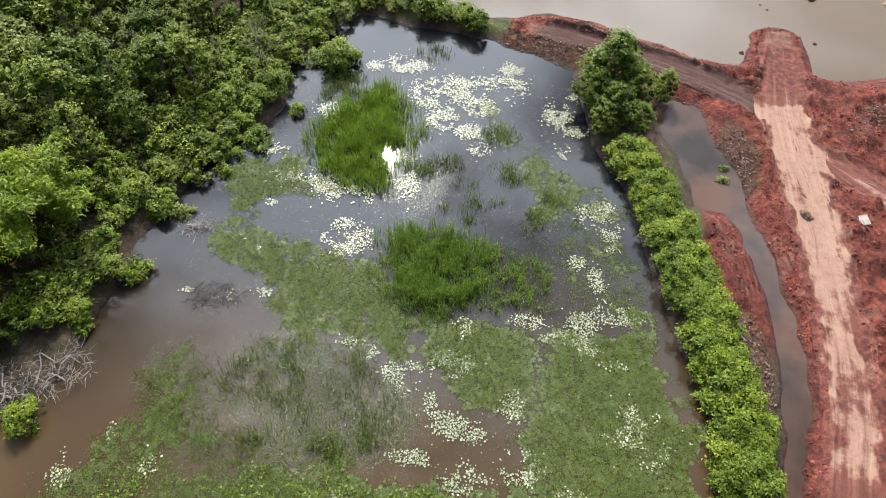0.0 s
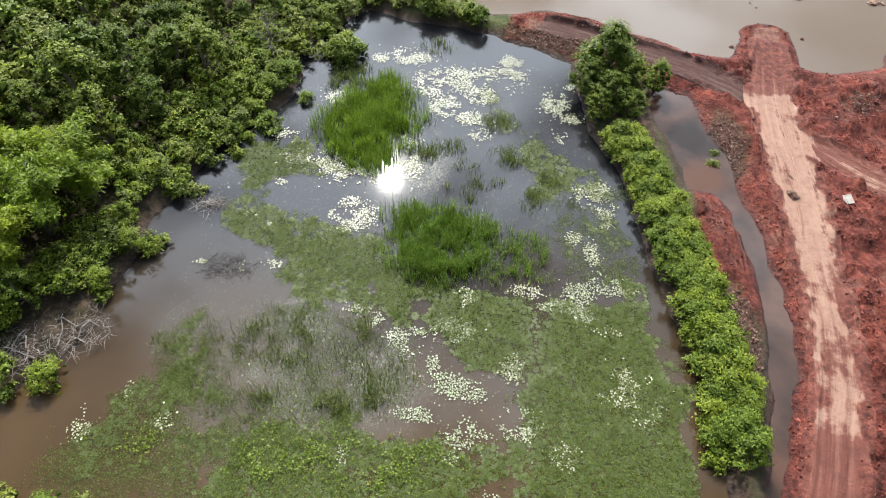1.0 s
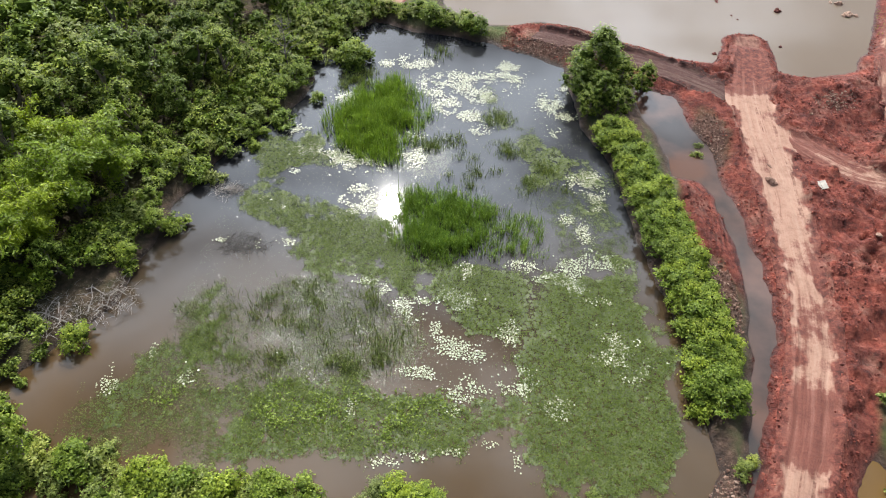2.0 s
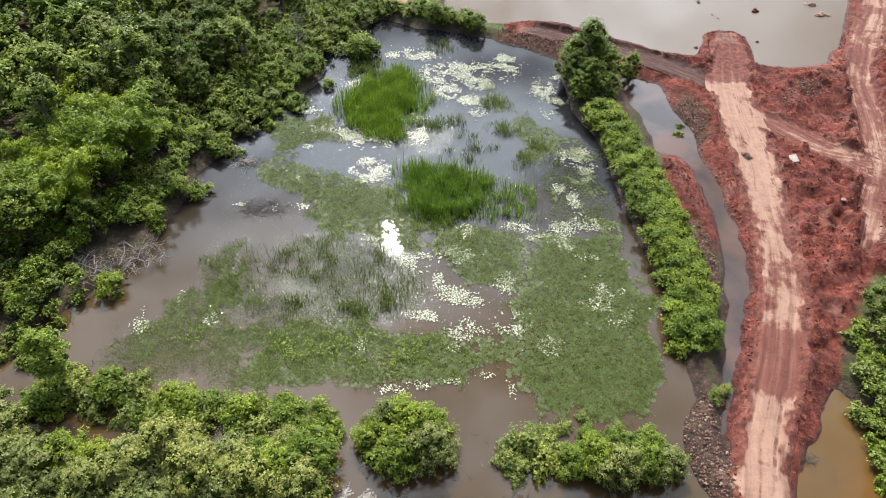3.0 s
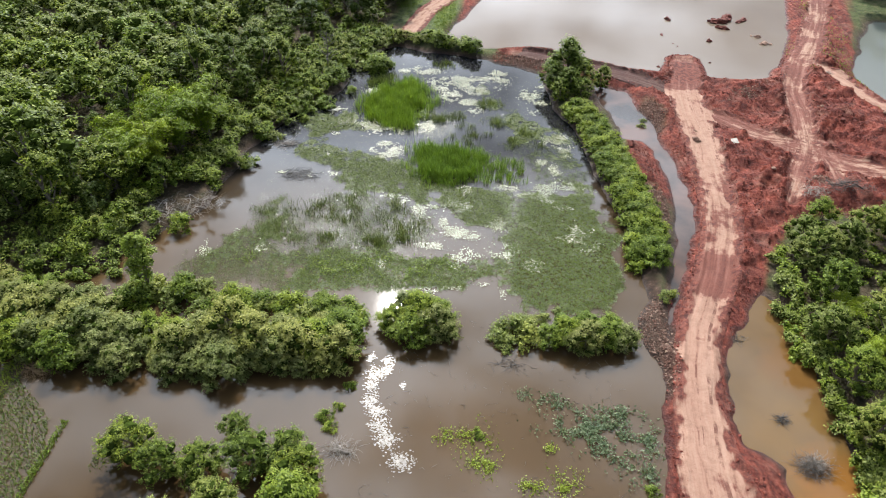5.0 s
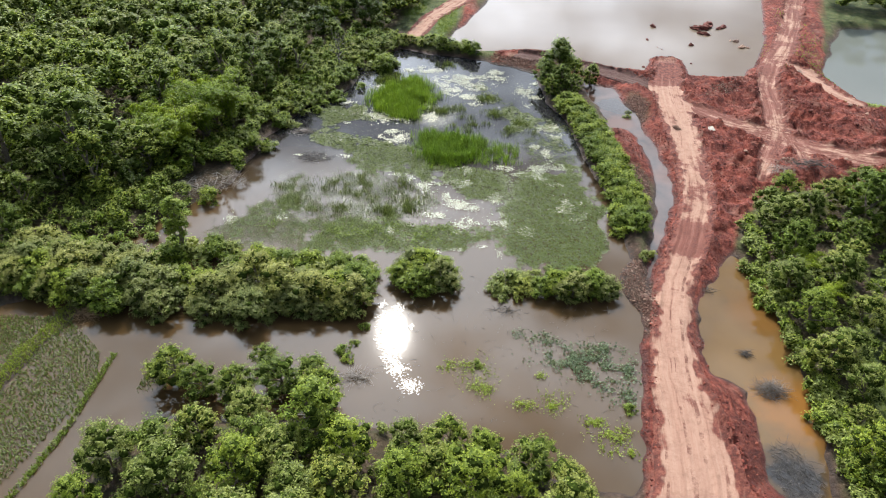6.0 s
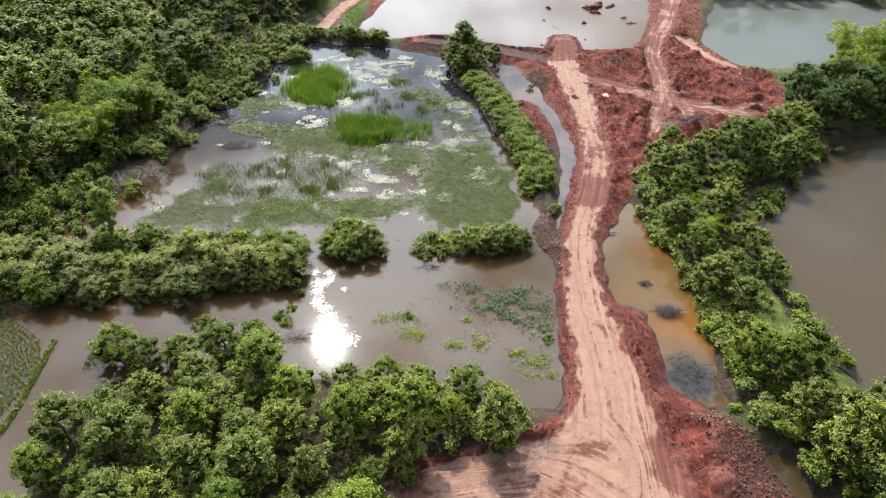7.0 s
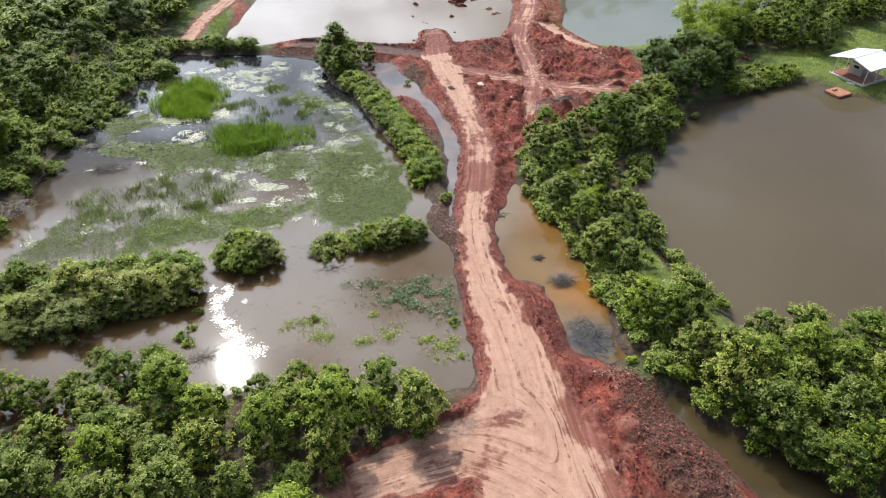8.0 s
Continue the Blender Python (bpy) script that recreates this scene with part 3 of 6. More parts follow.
tagged(new("ground", ground_mesh), "uneven red laterite earth with grassy banks and pond beds", "ground", kind="structure")


# ---- water ----
def water(name, outline, material, label, grow=2.2):
    """A level sheet that reaches a little under the banks."""
    bm = bmesh.new()
    pts = [Vector((x, y)) for x, y in outline]
    area = sum(a.x * b.y - b.x * a.y for a, b in zip(pts, pts[1:] + pts[:1]))
    out = []
    for a, b, c in zip(pts[-1:] + pts[:-1], pts, pts[1:] + pts[:1]):
        t = ((b - a).normalized() + (c - b).normalized())
        t = t.normalized() if t.length > 1e-3 else (c - b).normalized()
        side = Vector((t.y, -t.x)) * (1 if area > 0 else -1) / max(0.5, t.dot((c - b).normalized()))
        out.append(bm.verts.new((b.x + side.x * grow, b.y + side.y * grow, 0)))
    face = bm.faces.new(out)
    bm.normal_update()
    if face.normal.z < 0:
        face.normal_flip()
    bmesh.ops.triangulate(bm, faces=[face])
    ob = new(name, from_bmesh(name, bm, material))
    return tagged(ob, label, "water", kind="structure")


water("water_marsh", MARSH, WATER_MARSH, "still grey-brown marsh water mirroring the sky", 1.2)
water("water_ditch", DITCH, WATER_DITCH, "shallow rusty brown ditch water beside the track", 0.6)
water("water_far_pond", FAR_POND, WATER_FAR, "pale silty pond water behind the dam", 0.8)
water("water_north_pond", NORTH_POND, WATER_NORTH, "grey-green fish pond water", 1.0)
water("water_east_pond", EAST_POND, WATER_EAST, "still dark brown fish pond water", 1.0)
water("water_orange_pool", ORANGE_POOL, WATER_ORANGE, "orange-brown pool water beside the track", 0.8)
water("water_low_pool", LOW_POOL, WATER_LOW, "narrow dark brown pool below the earth heap", 0.6)


# ---- tracks ----
def lay_track(name, line, label, seed, material, across=0.16, step_m=0.3):
    pts = np.array(line, float)
    seg = np.hypot(np.diff(pts[:, 0]), np.diff(pts[:, 1]))
    at = np.concatenate([[0], np.cumsum(seg)])
    s = np.arange(0, at[-1], step_m)
    cx, cy, w = (np.interp(s, at, pts[:, k]) for k in range(3))
    pad = 9
    soft = np.ones(2 * pad + 1) / (2 * pad + 1)
    cx, cy, w = (np.convolve(np.pad(v, pad, mode="reflect", reflect_type="odd"), soft, "valid") for v in (cx, cy, w))
    tx, ty = np.gradient(cx), np.gradient(cy)
    ln = np.hypot(tx, ty)
    tx, ty = tx / ln, ty / ln
    n = int(2 * (max(w) + 0.95) / across)
    u = np.linspace(-1, 1, n)
    U, S = np.meshgrid(u, s)
    W = (w + 0.95)[:, None]
    lat = U * W
    X, Y = cx[:, None] + ty[:, None] * lat, cy[:, None] - tx[:, None] * lat
    Z = height(X, Y)
    ruts = 0.05 * fbm(lat * 2.4 + 40, S * 0.10, 1.0, 3, seed) + 0.02 * fbm(X, Y, 0.6, 2, seed + 3)
    for wheel in (-0.95, 0.95):
        ruts = ruts - 0.05 * np.exp(-((lat - wheel - 0.25 * fbm(S, S * 0, 14, 2, seed + 5)) / 0.22) ** 2)
    gap = tracks(X, Y)
    end = smooth(np.minimum(S, S[-1, 0] - S) + 0.4 * fbm(X, Y, 1.2, 3, seed + 9), 1.8, 0.3)
    Z = Z - 0.4 * end
    if line is not MAIN_ROAD:
        b, ww, _ = along(MAIN_ROAD, X, Y)
        Z = Z - 0.09 * smooth(ww - b, -0.9, 0.0)
    Z = Z + ruts * smooth(-gap, -0.6, 0.2) + 0.02 - 0.5 * smooth(gap + 0.2 * fbm(X, Y, 1.0, 2, seed), 0.5, 0.95)
    me = mesh_of(name, np.stack([X.ravel(), Y.ravel(), Z.ravel()], 1), grid_faces(n, len(s))[:, ::-1], material, True)
    dull = 0.85 * smooth(Y + 1.5 * fbm(X, Y, 1.5, 3, 35), 55.0, 57.5) * (line is MAIN_ROAD) if material is TRACK else 0.1 + 0.35 * vnoise(X * 0.4, Y * 0.4, seed + 11)
    paint(me, "edge", np.maximum(np.maximum(1 - paleness(X, Y), end), dull).ravel())
    wet = np.maximum(smooth(Y, 8.5, 10.5) * smooth(-Y, -18, -15) + 0.5 * smooth(Y, 14, 18) * smooth(-Y, -33, -31.5), smooth(Y, 53, 56)) if line is MAIN_ROAD else 0 * Y
    if line is MAIN_ROAD:
        wet = np.maximum(wet, 0.9 * smooth(X + 1.2 * fbm(X, Y * 0.3, 2.0, 3, 88), 20.6, 23.4) * smooth(-Y, 20, 26))
    paint(me, "clay", wet.ravel())
    loop = np.zeros(len(me.loops), np.int32)
    me.loops.foreach_get("vertex_index", loop)
    across_uv, along_uv = lat, S
    if line is MAIN_ROAD:
        # wheels turn in wide arcs at the turning place
        k = smooth(-Y, 21.0, 27.0) * smooth(-X, -23.5, -18.5)
        across_uv = lat * (1 - k) + k * (np.hypot(X - 7.0, Y + 40.0) - 16)
        along_uv = S * (1 - k) + k * (S * 0.45 + 3 * np.arctan2(Y + 40.0, X - 7.0))
    uv = np.stack([across_uv.ravel()[loop], along_uv.ravel()[loop] + seed * 50], 1)
    me.uv_layers.new(name="track").data.foreach_set("uv", uv.astype(np.float32).ravel())
    return tagged(new(name, me), label, "track", kind="structure")


lay_track("road", MAIN_ROAD, "rutted pale pink clay haul track", 1, TRACK)
for k, (line, material, label) in enumerate(zip(BRANCHES, (TRACK_RED, TRACK_RED, TRACK, TRACK_MUD, TRACK, TRACK_RED, TRACK_RED, TRACK_RED, TRACK_RED, TRACK),
                                                ("rutted red clay side track with tyre marks", "winding red clay track between the ponds", "pale clay path along the pond bank",
                                                 "brown muddy track on the dam", "bare pale clay ground beside the turning place",
                                                 "faint tyre marks in soft red earth", "curved tyre marks in soft red earth", "faint tyre marks in soft red earth",
                                                 "tyre marks leaving the haul track", "pale clay track along the wood"))):
    lay_track("road", line, label, 2 + k, material)


# ---- loose earth ----
def clods(name, places, sizes, material, label, category, flat=0.7):
    """Many small lumps in one mesh: squashed eight-sided crumbs with their corners pushed about."""
    n = len(places)
    crumb = np.array([(1, 0, 0), (0.1, 1, 0), (-1, 0.1, 0), (0, -1, 0.1), (0.15, 0, 1), (0, 0.1, -1)], float) * 0.62
    V = crumb[None] * RNG.uniform(0.55, 1.35, (n, 6, 1)) + RNG.uniform(-0.16, 0.16, (n, 6, 3))
    V[..., 2] *= flat
    a, b = RNG.uniform(0, 6.28, n), RNG.uniform(-0.6, 0.6, n)
    ca, sa, cb, sb = np.cos(a)[:, None], np.sin(a)[:, None], np.cos(b)[:, None], np.sin(b)[:, None]
    x, z = V[..., 0] * cb + V[..., 2] * sb, -V[..., 0] * sb + V[..., 2] * cb
    V = np.stack([x * ca - V[..., 1] * sa, x * sa + V[..., 1] * ca, z], -1) * sizes[:, None, None]
    V += places[:, None, :]
    faces = np.array([(0, 1, 4), (1, 2, 4), (2, 3, 4), (3, 0, 4), (1, 0, 5), (2, 1, 5), (3, 2, 5), (0, 3, 5)])
    Fs = (faces[None] + 6 * np.arange(n)[:, None, None]).reshape(-1, 3)
    return tagged(new(name, mesh_of(name, V.reshape(-1, 3), Fs, material)), label, category, kind="stuff")


def scatter(count, x0, x1, y0, y1, chance):
    x, y = RNG.uniform(x0, x1, count), RNG.uniform(y0, y1, count)
    keep = RNG.uniform(0, 1, count) < chance(x, y)
    return x[keep], y[keep]


def bank_chance(x, y):
    out = np.zeros(np.shape(x))
    for bx, by, ax, ay in ((19.6, 3.4, 2.0, 6.5), (25.4, 46, 1.5, 5), (22.8, 24, 1.4, 5), (12, 62.8, 8, 2.6), (28.5, -22.5, 2, 1.2), (44.5, 30.8, 3.2, 1.6), (47, 24.2, 3.4, 1.4), (40.5, 53, 2.6, 1.6), (24.6, 41.5, 1.4, 3)):
        out = np.maximum(out, smooth(-np.hypot((x - bx) / ax, (y - by) / ay), -1.15, -0.6))
    return out * (tracks(x, y) > 0.1)


def clod_chance(x, y):
    r, t = smooth(-redness(x, y), -0.4, 0.3), tracks(x, y)
    near = np.exp(-((t - 0.9) / 0.9) ** 2)
    for hx, hy, ax, ay, up in HEAPS:
        near = np.maximum(near, 1.1 * np.exp(-((x - hx) / ax) ** 2 - ((y - hy) / ay) ** 2))
    return r * np.where(t < 0.05, 0.0, 0.1 + 0.9 * near * smooth(fbm(x, y, 1.8, 3, 65), -0.45, 0.25) + 0.75 * smooth(fbm(x, y, 4, 4, 61), 0.0, 0.4)) * (1 - 0.85 * bank_chance(x, y))


x, y = scatter(150000, 2, 70, -38, 70, looked_up(clod_chance, 2, 70, -38, 70, 0.25))
z, s = height(x, y), 0.05 + 0.24 * RNG.random(len(x)) ** 4
x, y, z, s = x[z > 0.02], y[z > 0.02], z[z > 0.02], s[z > 0.02]
clods("red_clods", np.stack([x, y, z + 0.15 * s], 1), s, CLOD_RED, "loose clods of dug red laterite earth", "earth clods")


x, y = scatter(24000, 24, 36, -40, -20, lambda x, y: 0.9 * smooth(-np.hypot((x - 30.2) / 3.0, (y + 30.5) / 8.5) - 0.3 * fbm(x, y, 2, 2, 63), -1.15, -0.7) * (height(x, y) > 0.05) * (tracks(x, y) > 0.5))
s = 0.06 + 0.2 * RNG.random(len(x)) ** 4
clods("earth_rubble", np.stack([x, y, height(x, y) + 0.12 * s], 1), s, CLOD_BROWN, "crumbled dark brown earth on the heap", "earth clods")


x, y = scatter(190000, 4, 54, -26, 66, looked_up(bank_chance, 4, 54, -26, 66, 0.25))
z, s = height(x, y), 0.08 + 0.2 * RNG.random(len(x)) ** 3
x, y, z, s = x[z > 0], y[z > 0], z[z > 0], s[z > 0]
clods("mud_clods", np.stack([x, y, z + 0.15 * s], 1), s, CLOD_DARK, "dark wet mud clods with pale root mat", "mud clods")


# ---- trees ----
def leaves(places, out, size, slim=0.5, up=0.5, stray=0.7, rng=RNG):
    """Folded lozenge leaves, four corners each."""
    n = len(places)
    nor = out * 0.6 + np.array([0, 0, up]) + rng.normal(0, stray, (n, 3)) * 0.6
    nor /= np.linalg.norm(nor, axis=1)[:, None] + 1e-9
    t = np.cross(nor, rng.normal(0, 1, (n, 3)))
    t /= np.linalg.norm(t, axis=1)[:, None] + 1e-9
    b = np.cross(nor, t)
    ln = (size * rng.uniform(0.65, 1.35, n))[:, None]
    fold = nor * ln * 0.14
    V = np.stack([places - t * ln * 0.5, places + b * ln * slim * 0.5 + fold, places + t * ln * 0.5 - nor * ln * 0.1, places - b * ln * slim * 0.5 + fold], 1)
    return V.reshape(-1, 3), np.arange(4 * n).reshape(n, 4)


def leaflets(places, out, size, slim=0.6, up=0.5, stray=0.7, rng=RNG):
    """Small pointed leaves, three corners each."""
    n = len(places)
    nor = out * 0.6 + np.array([0, 0, up]) + rng.normal(0, stray, (n, 3)) * 0.6
    nor /= np.linalg.norm(nor, axis=1)[:, None] + 1e-9
    t = np.cross(nor, rng.normal(0, 1, (n, 3)))
    t /= np.linalg.norm(t, axis=1)[:, None] + 1e-9
    b = np.cross(nor, t)
    ln = (size * rng.uniform(0.65, 1.35, n))[:, None]
    V = np.stack([places - t * ln * 0.45 + b * ln * slim * 0.5, places + t * ln * 0.6 - nor * ln * 0.12, places - t * ln * 0.35 - b * ln * slim * 0.5], 1)
    return V.reshape(-1, 3), np.arange(3 * n).reshape(n, 3)


def cores(middles, radii, rng):
    """Filler lumps in the leaf clumps, coloured dark for inner shade: uneven, twenty-sided."""
    g = 1.618
    ico = np.array([(-1, g, 0), (1, g, 0), (-1, -g, 0), (1, -g, 0), (0, -1, g), (0, 1, g), (0, -1, -g), (0, 1, -g), (g, 0, -1), (g, 0, 1), (-g, 0, -1), (-g, 0, 1)]) / 1.902
    tri = np.array([(0, 11, 5), (0, 5, 1), (0, 1, 7), (0, 7, 10), (0, 10, 11), (1, 5, 9), (5, 11, 4), (11, 10, 2), (10, 7, 6), (7, 1, 8), (3, 9, 4), (3, 4, 2), (3, 2, 6), (3, 6, 8), (3, 8, 9), (4, 9, 5), (2, 4, 11), (6, 2, 10), (8, 6, 7), (9, 8, 1)])
    n = len(middles)
    V = middles[:, None, :] + ico[None] * np.array([1, 1, 0.8]) * radii[:, None, None] * rng.uniform(0.75, 1.2, (n, 12, 1))
    return V.reshape(-1, 3), (tri[None] + 12 * np.arange(n)[:, None, None]).reshape(-1, 3)


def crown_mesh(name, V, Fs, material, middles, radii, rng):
    """Leaves round filler lumps whose dark colour gives the crown's shaded gaps."""
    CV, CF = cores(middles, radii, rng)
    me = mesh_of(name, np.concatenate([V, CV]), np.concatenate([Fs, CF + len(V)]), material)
    me.materials.append(INNER_SHADE)
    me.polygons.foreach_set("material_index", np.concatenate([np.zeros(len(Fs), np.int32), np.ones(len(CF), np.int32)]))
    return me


def tube(bm, a, b, ra, rb, sides=6):
    a, b = Vector(a), Vector(b)
    q = (b - a).to_track_quat("Z", "Y")
    rings = []
    for c, r in ((a, ra), (b, rb)):
        rings.append([bm.verts.new(c + q @ Vector((r * math.cos(6.2832 * k / sides), r * math.sin(6.2832 * k / sides), 0))) for k in range(sides)])
    for k in range(sides):
        bm.faces.new((rings[0][k], rings[0][(k + 1) % sides], rings[1][(k + 1) % sides], rings[1][k]))
    bm.faces.new(rings[1])


def limb(bm, a, b, ra, rb, rng, bends=3, sway=0.12):
    """A tapered, crooked branch."""
    a, b = np.array(a, float), np.array(b, float)
    last, r = a, ra
    for k in range(1, bends + 1):
        p = a + (b - a) * k / bends
        if k < bends:
            p = p + rng.normal(0, sway, 3) * np.linalg.norm(b - a) * 0.5
        rn = ra + (rb - ra) * k / bends
        tube(bm, last, p, r, rn, 5)
        last, r = p, rn


def tree(name, tall, wide, count, size, material, seed, lobes=11, base=0.22, slim=0.62, spire=0.0, label=""):
    """An Empty with a trunk and a crown of leaf clumps on limbs. base: where the crown starts, as a part of the height."""
    rng = np.random.default_rng(seed)
    root = new(name)
    root.empty_display_size = 0.3
    cs = []
    lobes = int(lobes * 1.75)
    for k in range(lobes):
        f = (k + 0.5) / lobes
        ang = k * 2.4 + rng.uniform(-0.5, 0.5)
        prof = math.sin(math.pi * min(1, 0.18 + 0.82 * f) ** (1.0 - 0.3 * spire)) ** 0.7
        rad = wide * (0.8 * prof * (1 - spire * f) * rng.uniform(0.5, 1.1))
        z = tall * (base + (0.93 - base) * f)
        r = wide * rng.uniform(0.15, 0.36) * (1 - 0.45 * spire * f)
        cs.append((rad * math.cos(ang), rad * math.sin(ang), z - r * 0.4, r))
    cs = np.array(cs)
    sprays = max(20, count // 14)
    share = rng.choice(lobes, sprays, p=cs[:, 3] ** 2 / np.sum(cs[:, 3] ** 2))
    d = rng.normal(0, 1, (sprays, 3))
    d[:, 2] = np.where(rng.random(sprays) < 0.78, np.abs(d[:, 2]), d[:, 2])
    d /= np.linalg.norm(d, axis=1)[:, None]
    shell = np.where(rng.random(sprays) < 0.82, rng.uniform(0.86, 1.04, sprays), rng.uniform(0.3, 1.3, sprays)) * (1 + 0.16 * np.sin(d[:, 0] * 7 + share) * np.cos(d[:, 1] * 8 + share * 2))
    tips = cs[share, :3] + d * (cs[share, 3] * shell)[:, None] * np.array([1, 1, 0.85])
    own = np.repeat(np.arange(sprays), 14)
    d = d[own]
    near = rng.normal(0, 1, (len(own), 3)) * np.array([1, 1, 0.6])
    p = tips[own] + near * size * 0.8 + d * np.abs(rng.normal(0, size * 0.4, len(own)))[:, None]
    d = d + near * 0.3
    p[:, 2] = np.maximum(p[:, 2], 0.12)
    V, Fs = leaflets(p, d, size, slim, 0.9, 0.6, rng)
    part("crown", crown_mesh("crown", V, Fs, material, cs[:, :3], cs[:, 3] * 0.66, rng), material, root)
    bm = bmesh.new()
    thick = 0.035 * tall
    top = (rng.normal(0, 0.05) * tall, rng.normal(0, 0.05) * tall, tall * 0.72)
    limb(bm, (0, 0, -0.4), top, thick, thick * 0.3, rng, 4, 0.06)
    for c in cs[::5]:
        f = min(0.9, max(0.15, c[2] / tall - 0.2))
        limb(bm, (top[0] * f, top[1] * f, tall * 0.72 * f), c[:3], thick * 0.45, thick * 0.1, rng, 3)
    part("trunk", bm, BARK, root)
    return tagged(root, label, "tree" if tall > 3.2 else "bush")


class Stand:
    """Sets out copies of a few templates; the first use of a template moves the template itself."""

    def __init__(self, kinds):
        self.kinds, self.used = kinds, set()

    def put(self, x, y, scale=1.0, kind=None, group="", sink=0.0, label="", squash=1.0):
        k = int(RNG.integers(len(self.kinds))) if kind is None else kind
        ob = self.kinds[k]
        m = pose(x, y, max(ground_at(x, y), -0.25) - sink, 0, 0, RNG.uniform(0, 360)) @ Matrix.Diagonal((scale, scale, scale * squash * RNG.uniform(0.92, 1.1), 1))
        if k in self.used:
            ob = copy_thing(ob, m @ Matrix.Diagonal((1 / ob.scale.x, 1 / ob.scale.y, 1 / ob.scale.z, 1)))
        else:
            self.used.add(k)
            ob.matrix_basis = m
        return tagged(ob, label, group=group)


def spread(outline, gap, tries, keep=None):
    """Random places within an outline, no two nearer than gap."""
    px, py = [q[0] for q in outline], [q[1] for q in outline]
    xs, ys = RNG.uniform(min(px), max(px), tries), RNG.uniform(min(py), max(py), tries)
    ok = from_edge(outline, xs, ys) < 0
    xs, ys = xs[ok], ys[ok]
    got = np.zeros((0, 2))
    for q in zip(xs, ys):
        if len(got) == 0 or np.min(np.hypot(got[:, 0] - q[0], got[:, 1] - q[1])) > gap:
            got = np.vstack([got, q])
    return [(float(a), float(b)) for a, b in got]


FOREST = Stand([tree("forest_tree", 7.5, 3.4, 2992, 0.24, LEAF_FOREST, 11, 16, label="dense dark green broadleaf forest tree"),
                tree("forest_tree", 6.6, 3.0, 2793, 0.22, LEAF_FOREST, 12, 14, label="round-crowned dark green forest tree"),
                tree("forest_tree", 8.6, 2.9, 2992, 0.22, LEAF_FOREST, 13, 16, 0.2, 0.62, 0.35, label="tall narrow dark green forest tree"),
                tree("forest_tree", 6.0, 3.2, 2793, 0.24, LEAF_OLIVE, 14, 14, label="olive green forest tree with a loose crown"),
                tree("forest_tree", 5.2, 2.8, 2492, 0.20, LEAF_BRIGHT, 15, 12, label="light green young forest tree"),
                tree("forest_tree", 6.8, 3.3, 2793, 0.24, LEAF_DARK, 16, 14, label="very dark glossy forest tree")])
NEAR = Stand([tree("broadleaf_tree", 6.6, 3.0, 4091, 0.19, LEAF_OLIVE, 21, 20, label="leafy olive green tree beside the water"),
              tree("broadleaf_tree", 6.0, 2.8, 3831, 0.18, LEAF_OLIVE, 22, 18, label="bushy olive green tree with crooked limbs"),
              tree("broadleaf_tree", 7.0, 2.9, 4005, 0.19, LEAF_BRIGHT, 23, 19, label="fresh green broadleaf tree"),
              tree("broadleaf_tree", 5.6, 2.8, 3743, 0.18, LEAF_FOREST, 24, 17, label="dark green broadleaf tree"),
              tree("broadleaf_tree", 6.4, 3.6, 4179, 0.18, LEAF_DARK, 25, 20, 0.3, label="spreading very dark green tree")])
MANGROVE = Stand([tree("marsh_tree", 4.6, 2.7, 4644, 0.20, LEAF_SILVER, 31, 16, 0.1, label="olive green flooded tree in the marsh"),
                  tree("marsh_tree", 4.0, 2.5, 4334, 0.20, LEAF_SILVER, 32, 14, 0.1, label="low olive green flooded tree"),
                  tree("marsh_tree", 4.2, 2.6, 4489, 0.20, LEAF_BRIGHT, 33, 15, 0.08, label="fresh green flooded tree")])
SHRUB = Stand([tree("shrub", 2.1, 1.5, 1080, 0.20, LEAF_BRIGHT, 41, 10, 0.1, label="bright green leafy shrub on the bank"),
               tree("shrub", 1.7, 1.35, 972, 0.20, LEAF_BRIGHT, 42, 9, 0.08, label="low bright green shrub"),
               tree("shrub", 1.5, 1.4, 972, 0.20, LEAF_OLIVE, 43, 9, 0.08, label="low olive green shrub")])


def bamboo(tall, wide, culms, seed, label):
    """A clump of culms that rise together and arch outwards, hung with narrow leaves."""
    rng = np.random.default_rng(seed)
    root = new("bamboo")
    P, D = [], []
    bm = bmesh.new()
    for k in range(culms):
        a, h, out = rng.uniform(0, 6.283), tall * rng.uniform(0.65, 1.05), wide * rng.uniform(0.45, 1.15)
        d = np.array([math.cos(a), math.sin(a), 0.0])
        foot = d * rng.uniform(0.05, 0.5)
        s = np.linspace(0, 1, 6)
        line = foot + d[None] * (out * s ** 2.4)[:, None] + np.array([0, 0, 1.0]) * (h * np.sin(s * 1.85) / math.sin(1.571))[:, None]
        for p, q, r in zip(line, line[1:], np.linspace(0.05, 0.012, 5)):
            tube(bm, p, q, r, r * 0.8, 4)
        f = rng.uniform(0.14, 1.0, 230) ** 0.8
        on = np.stack([np.interp(f, s, line[:, c]) for c in range(3)], 1)
        loose = rng.normal(0, 1, (230, 3)) * np.array([0.36, 0.36, 0.26]) * (1.25 - 0.7 * f)[:, None]
        P.append(on + loose - np.array([0, 0, 0.12]))
        D.append(d[None] * 0.5 + loose)
    p = np.concatenate(P)
    p[:, 2] = np.maximum(p[:, 2], 0.15)
    V, Fs = leaflets(p, np.concatenate(D), 0.38, 0.28, 0.8, 0.6, rng)
    part("foliage", mesh_of("foliage", V, Fs, LEAF_BAMBOO), LEAF_BAMBOO, root)
    part("stem", bm, BARK, root)
    return tagged(root, label, "bamboo")


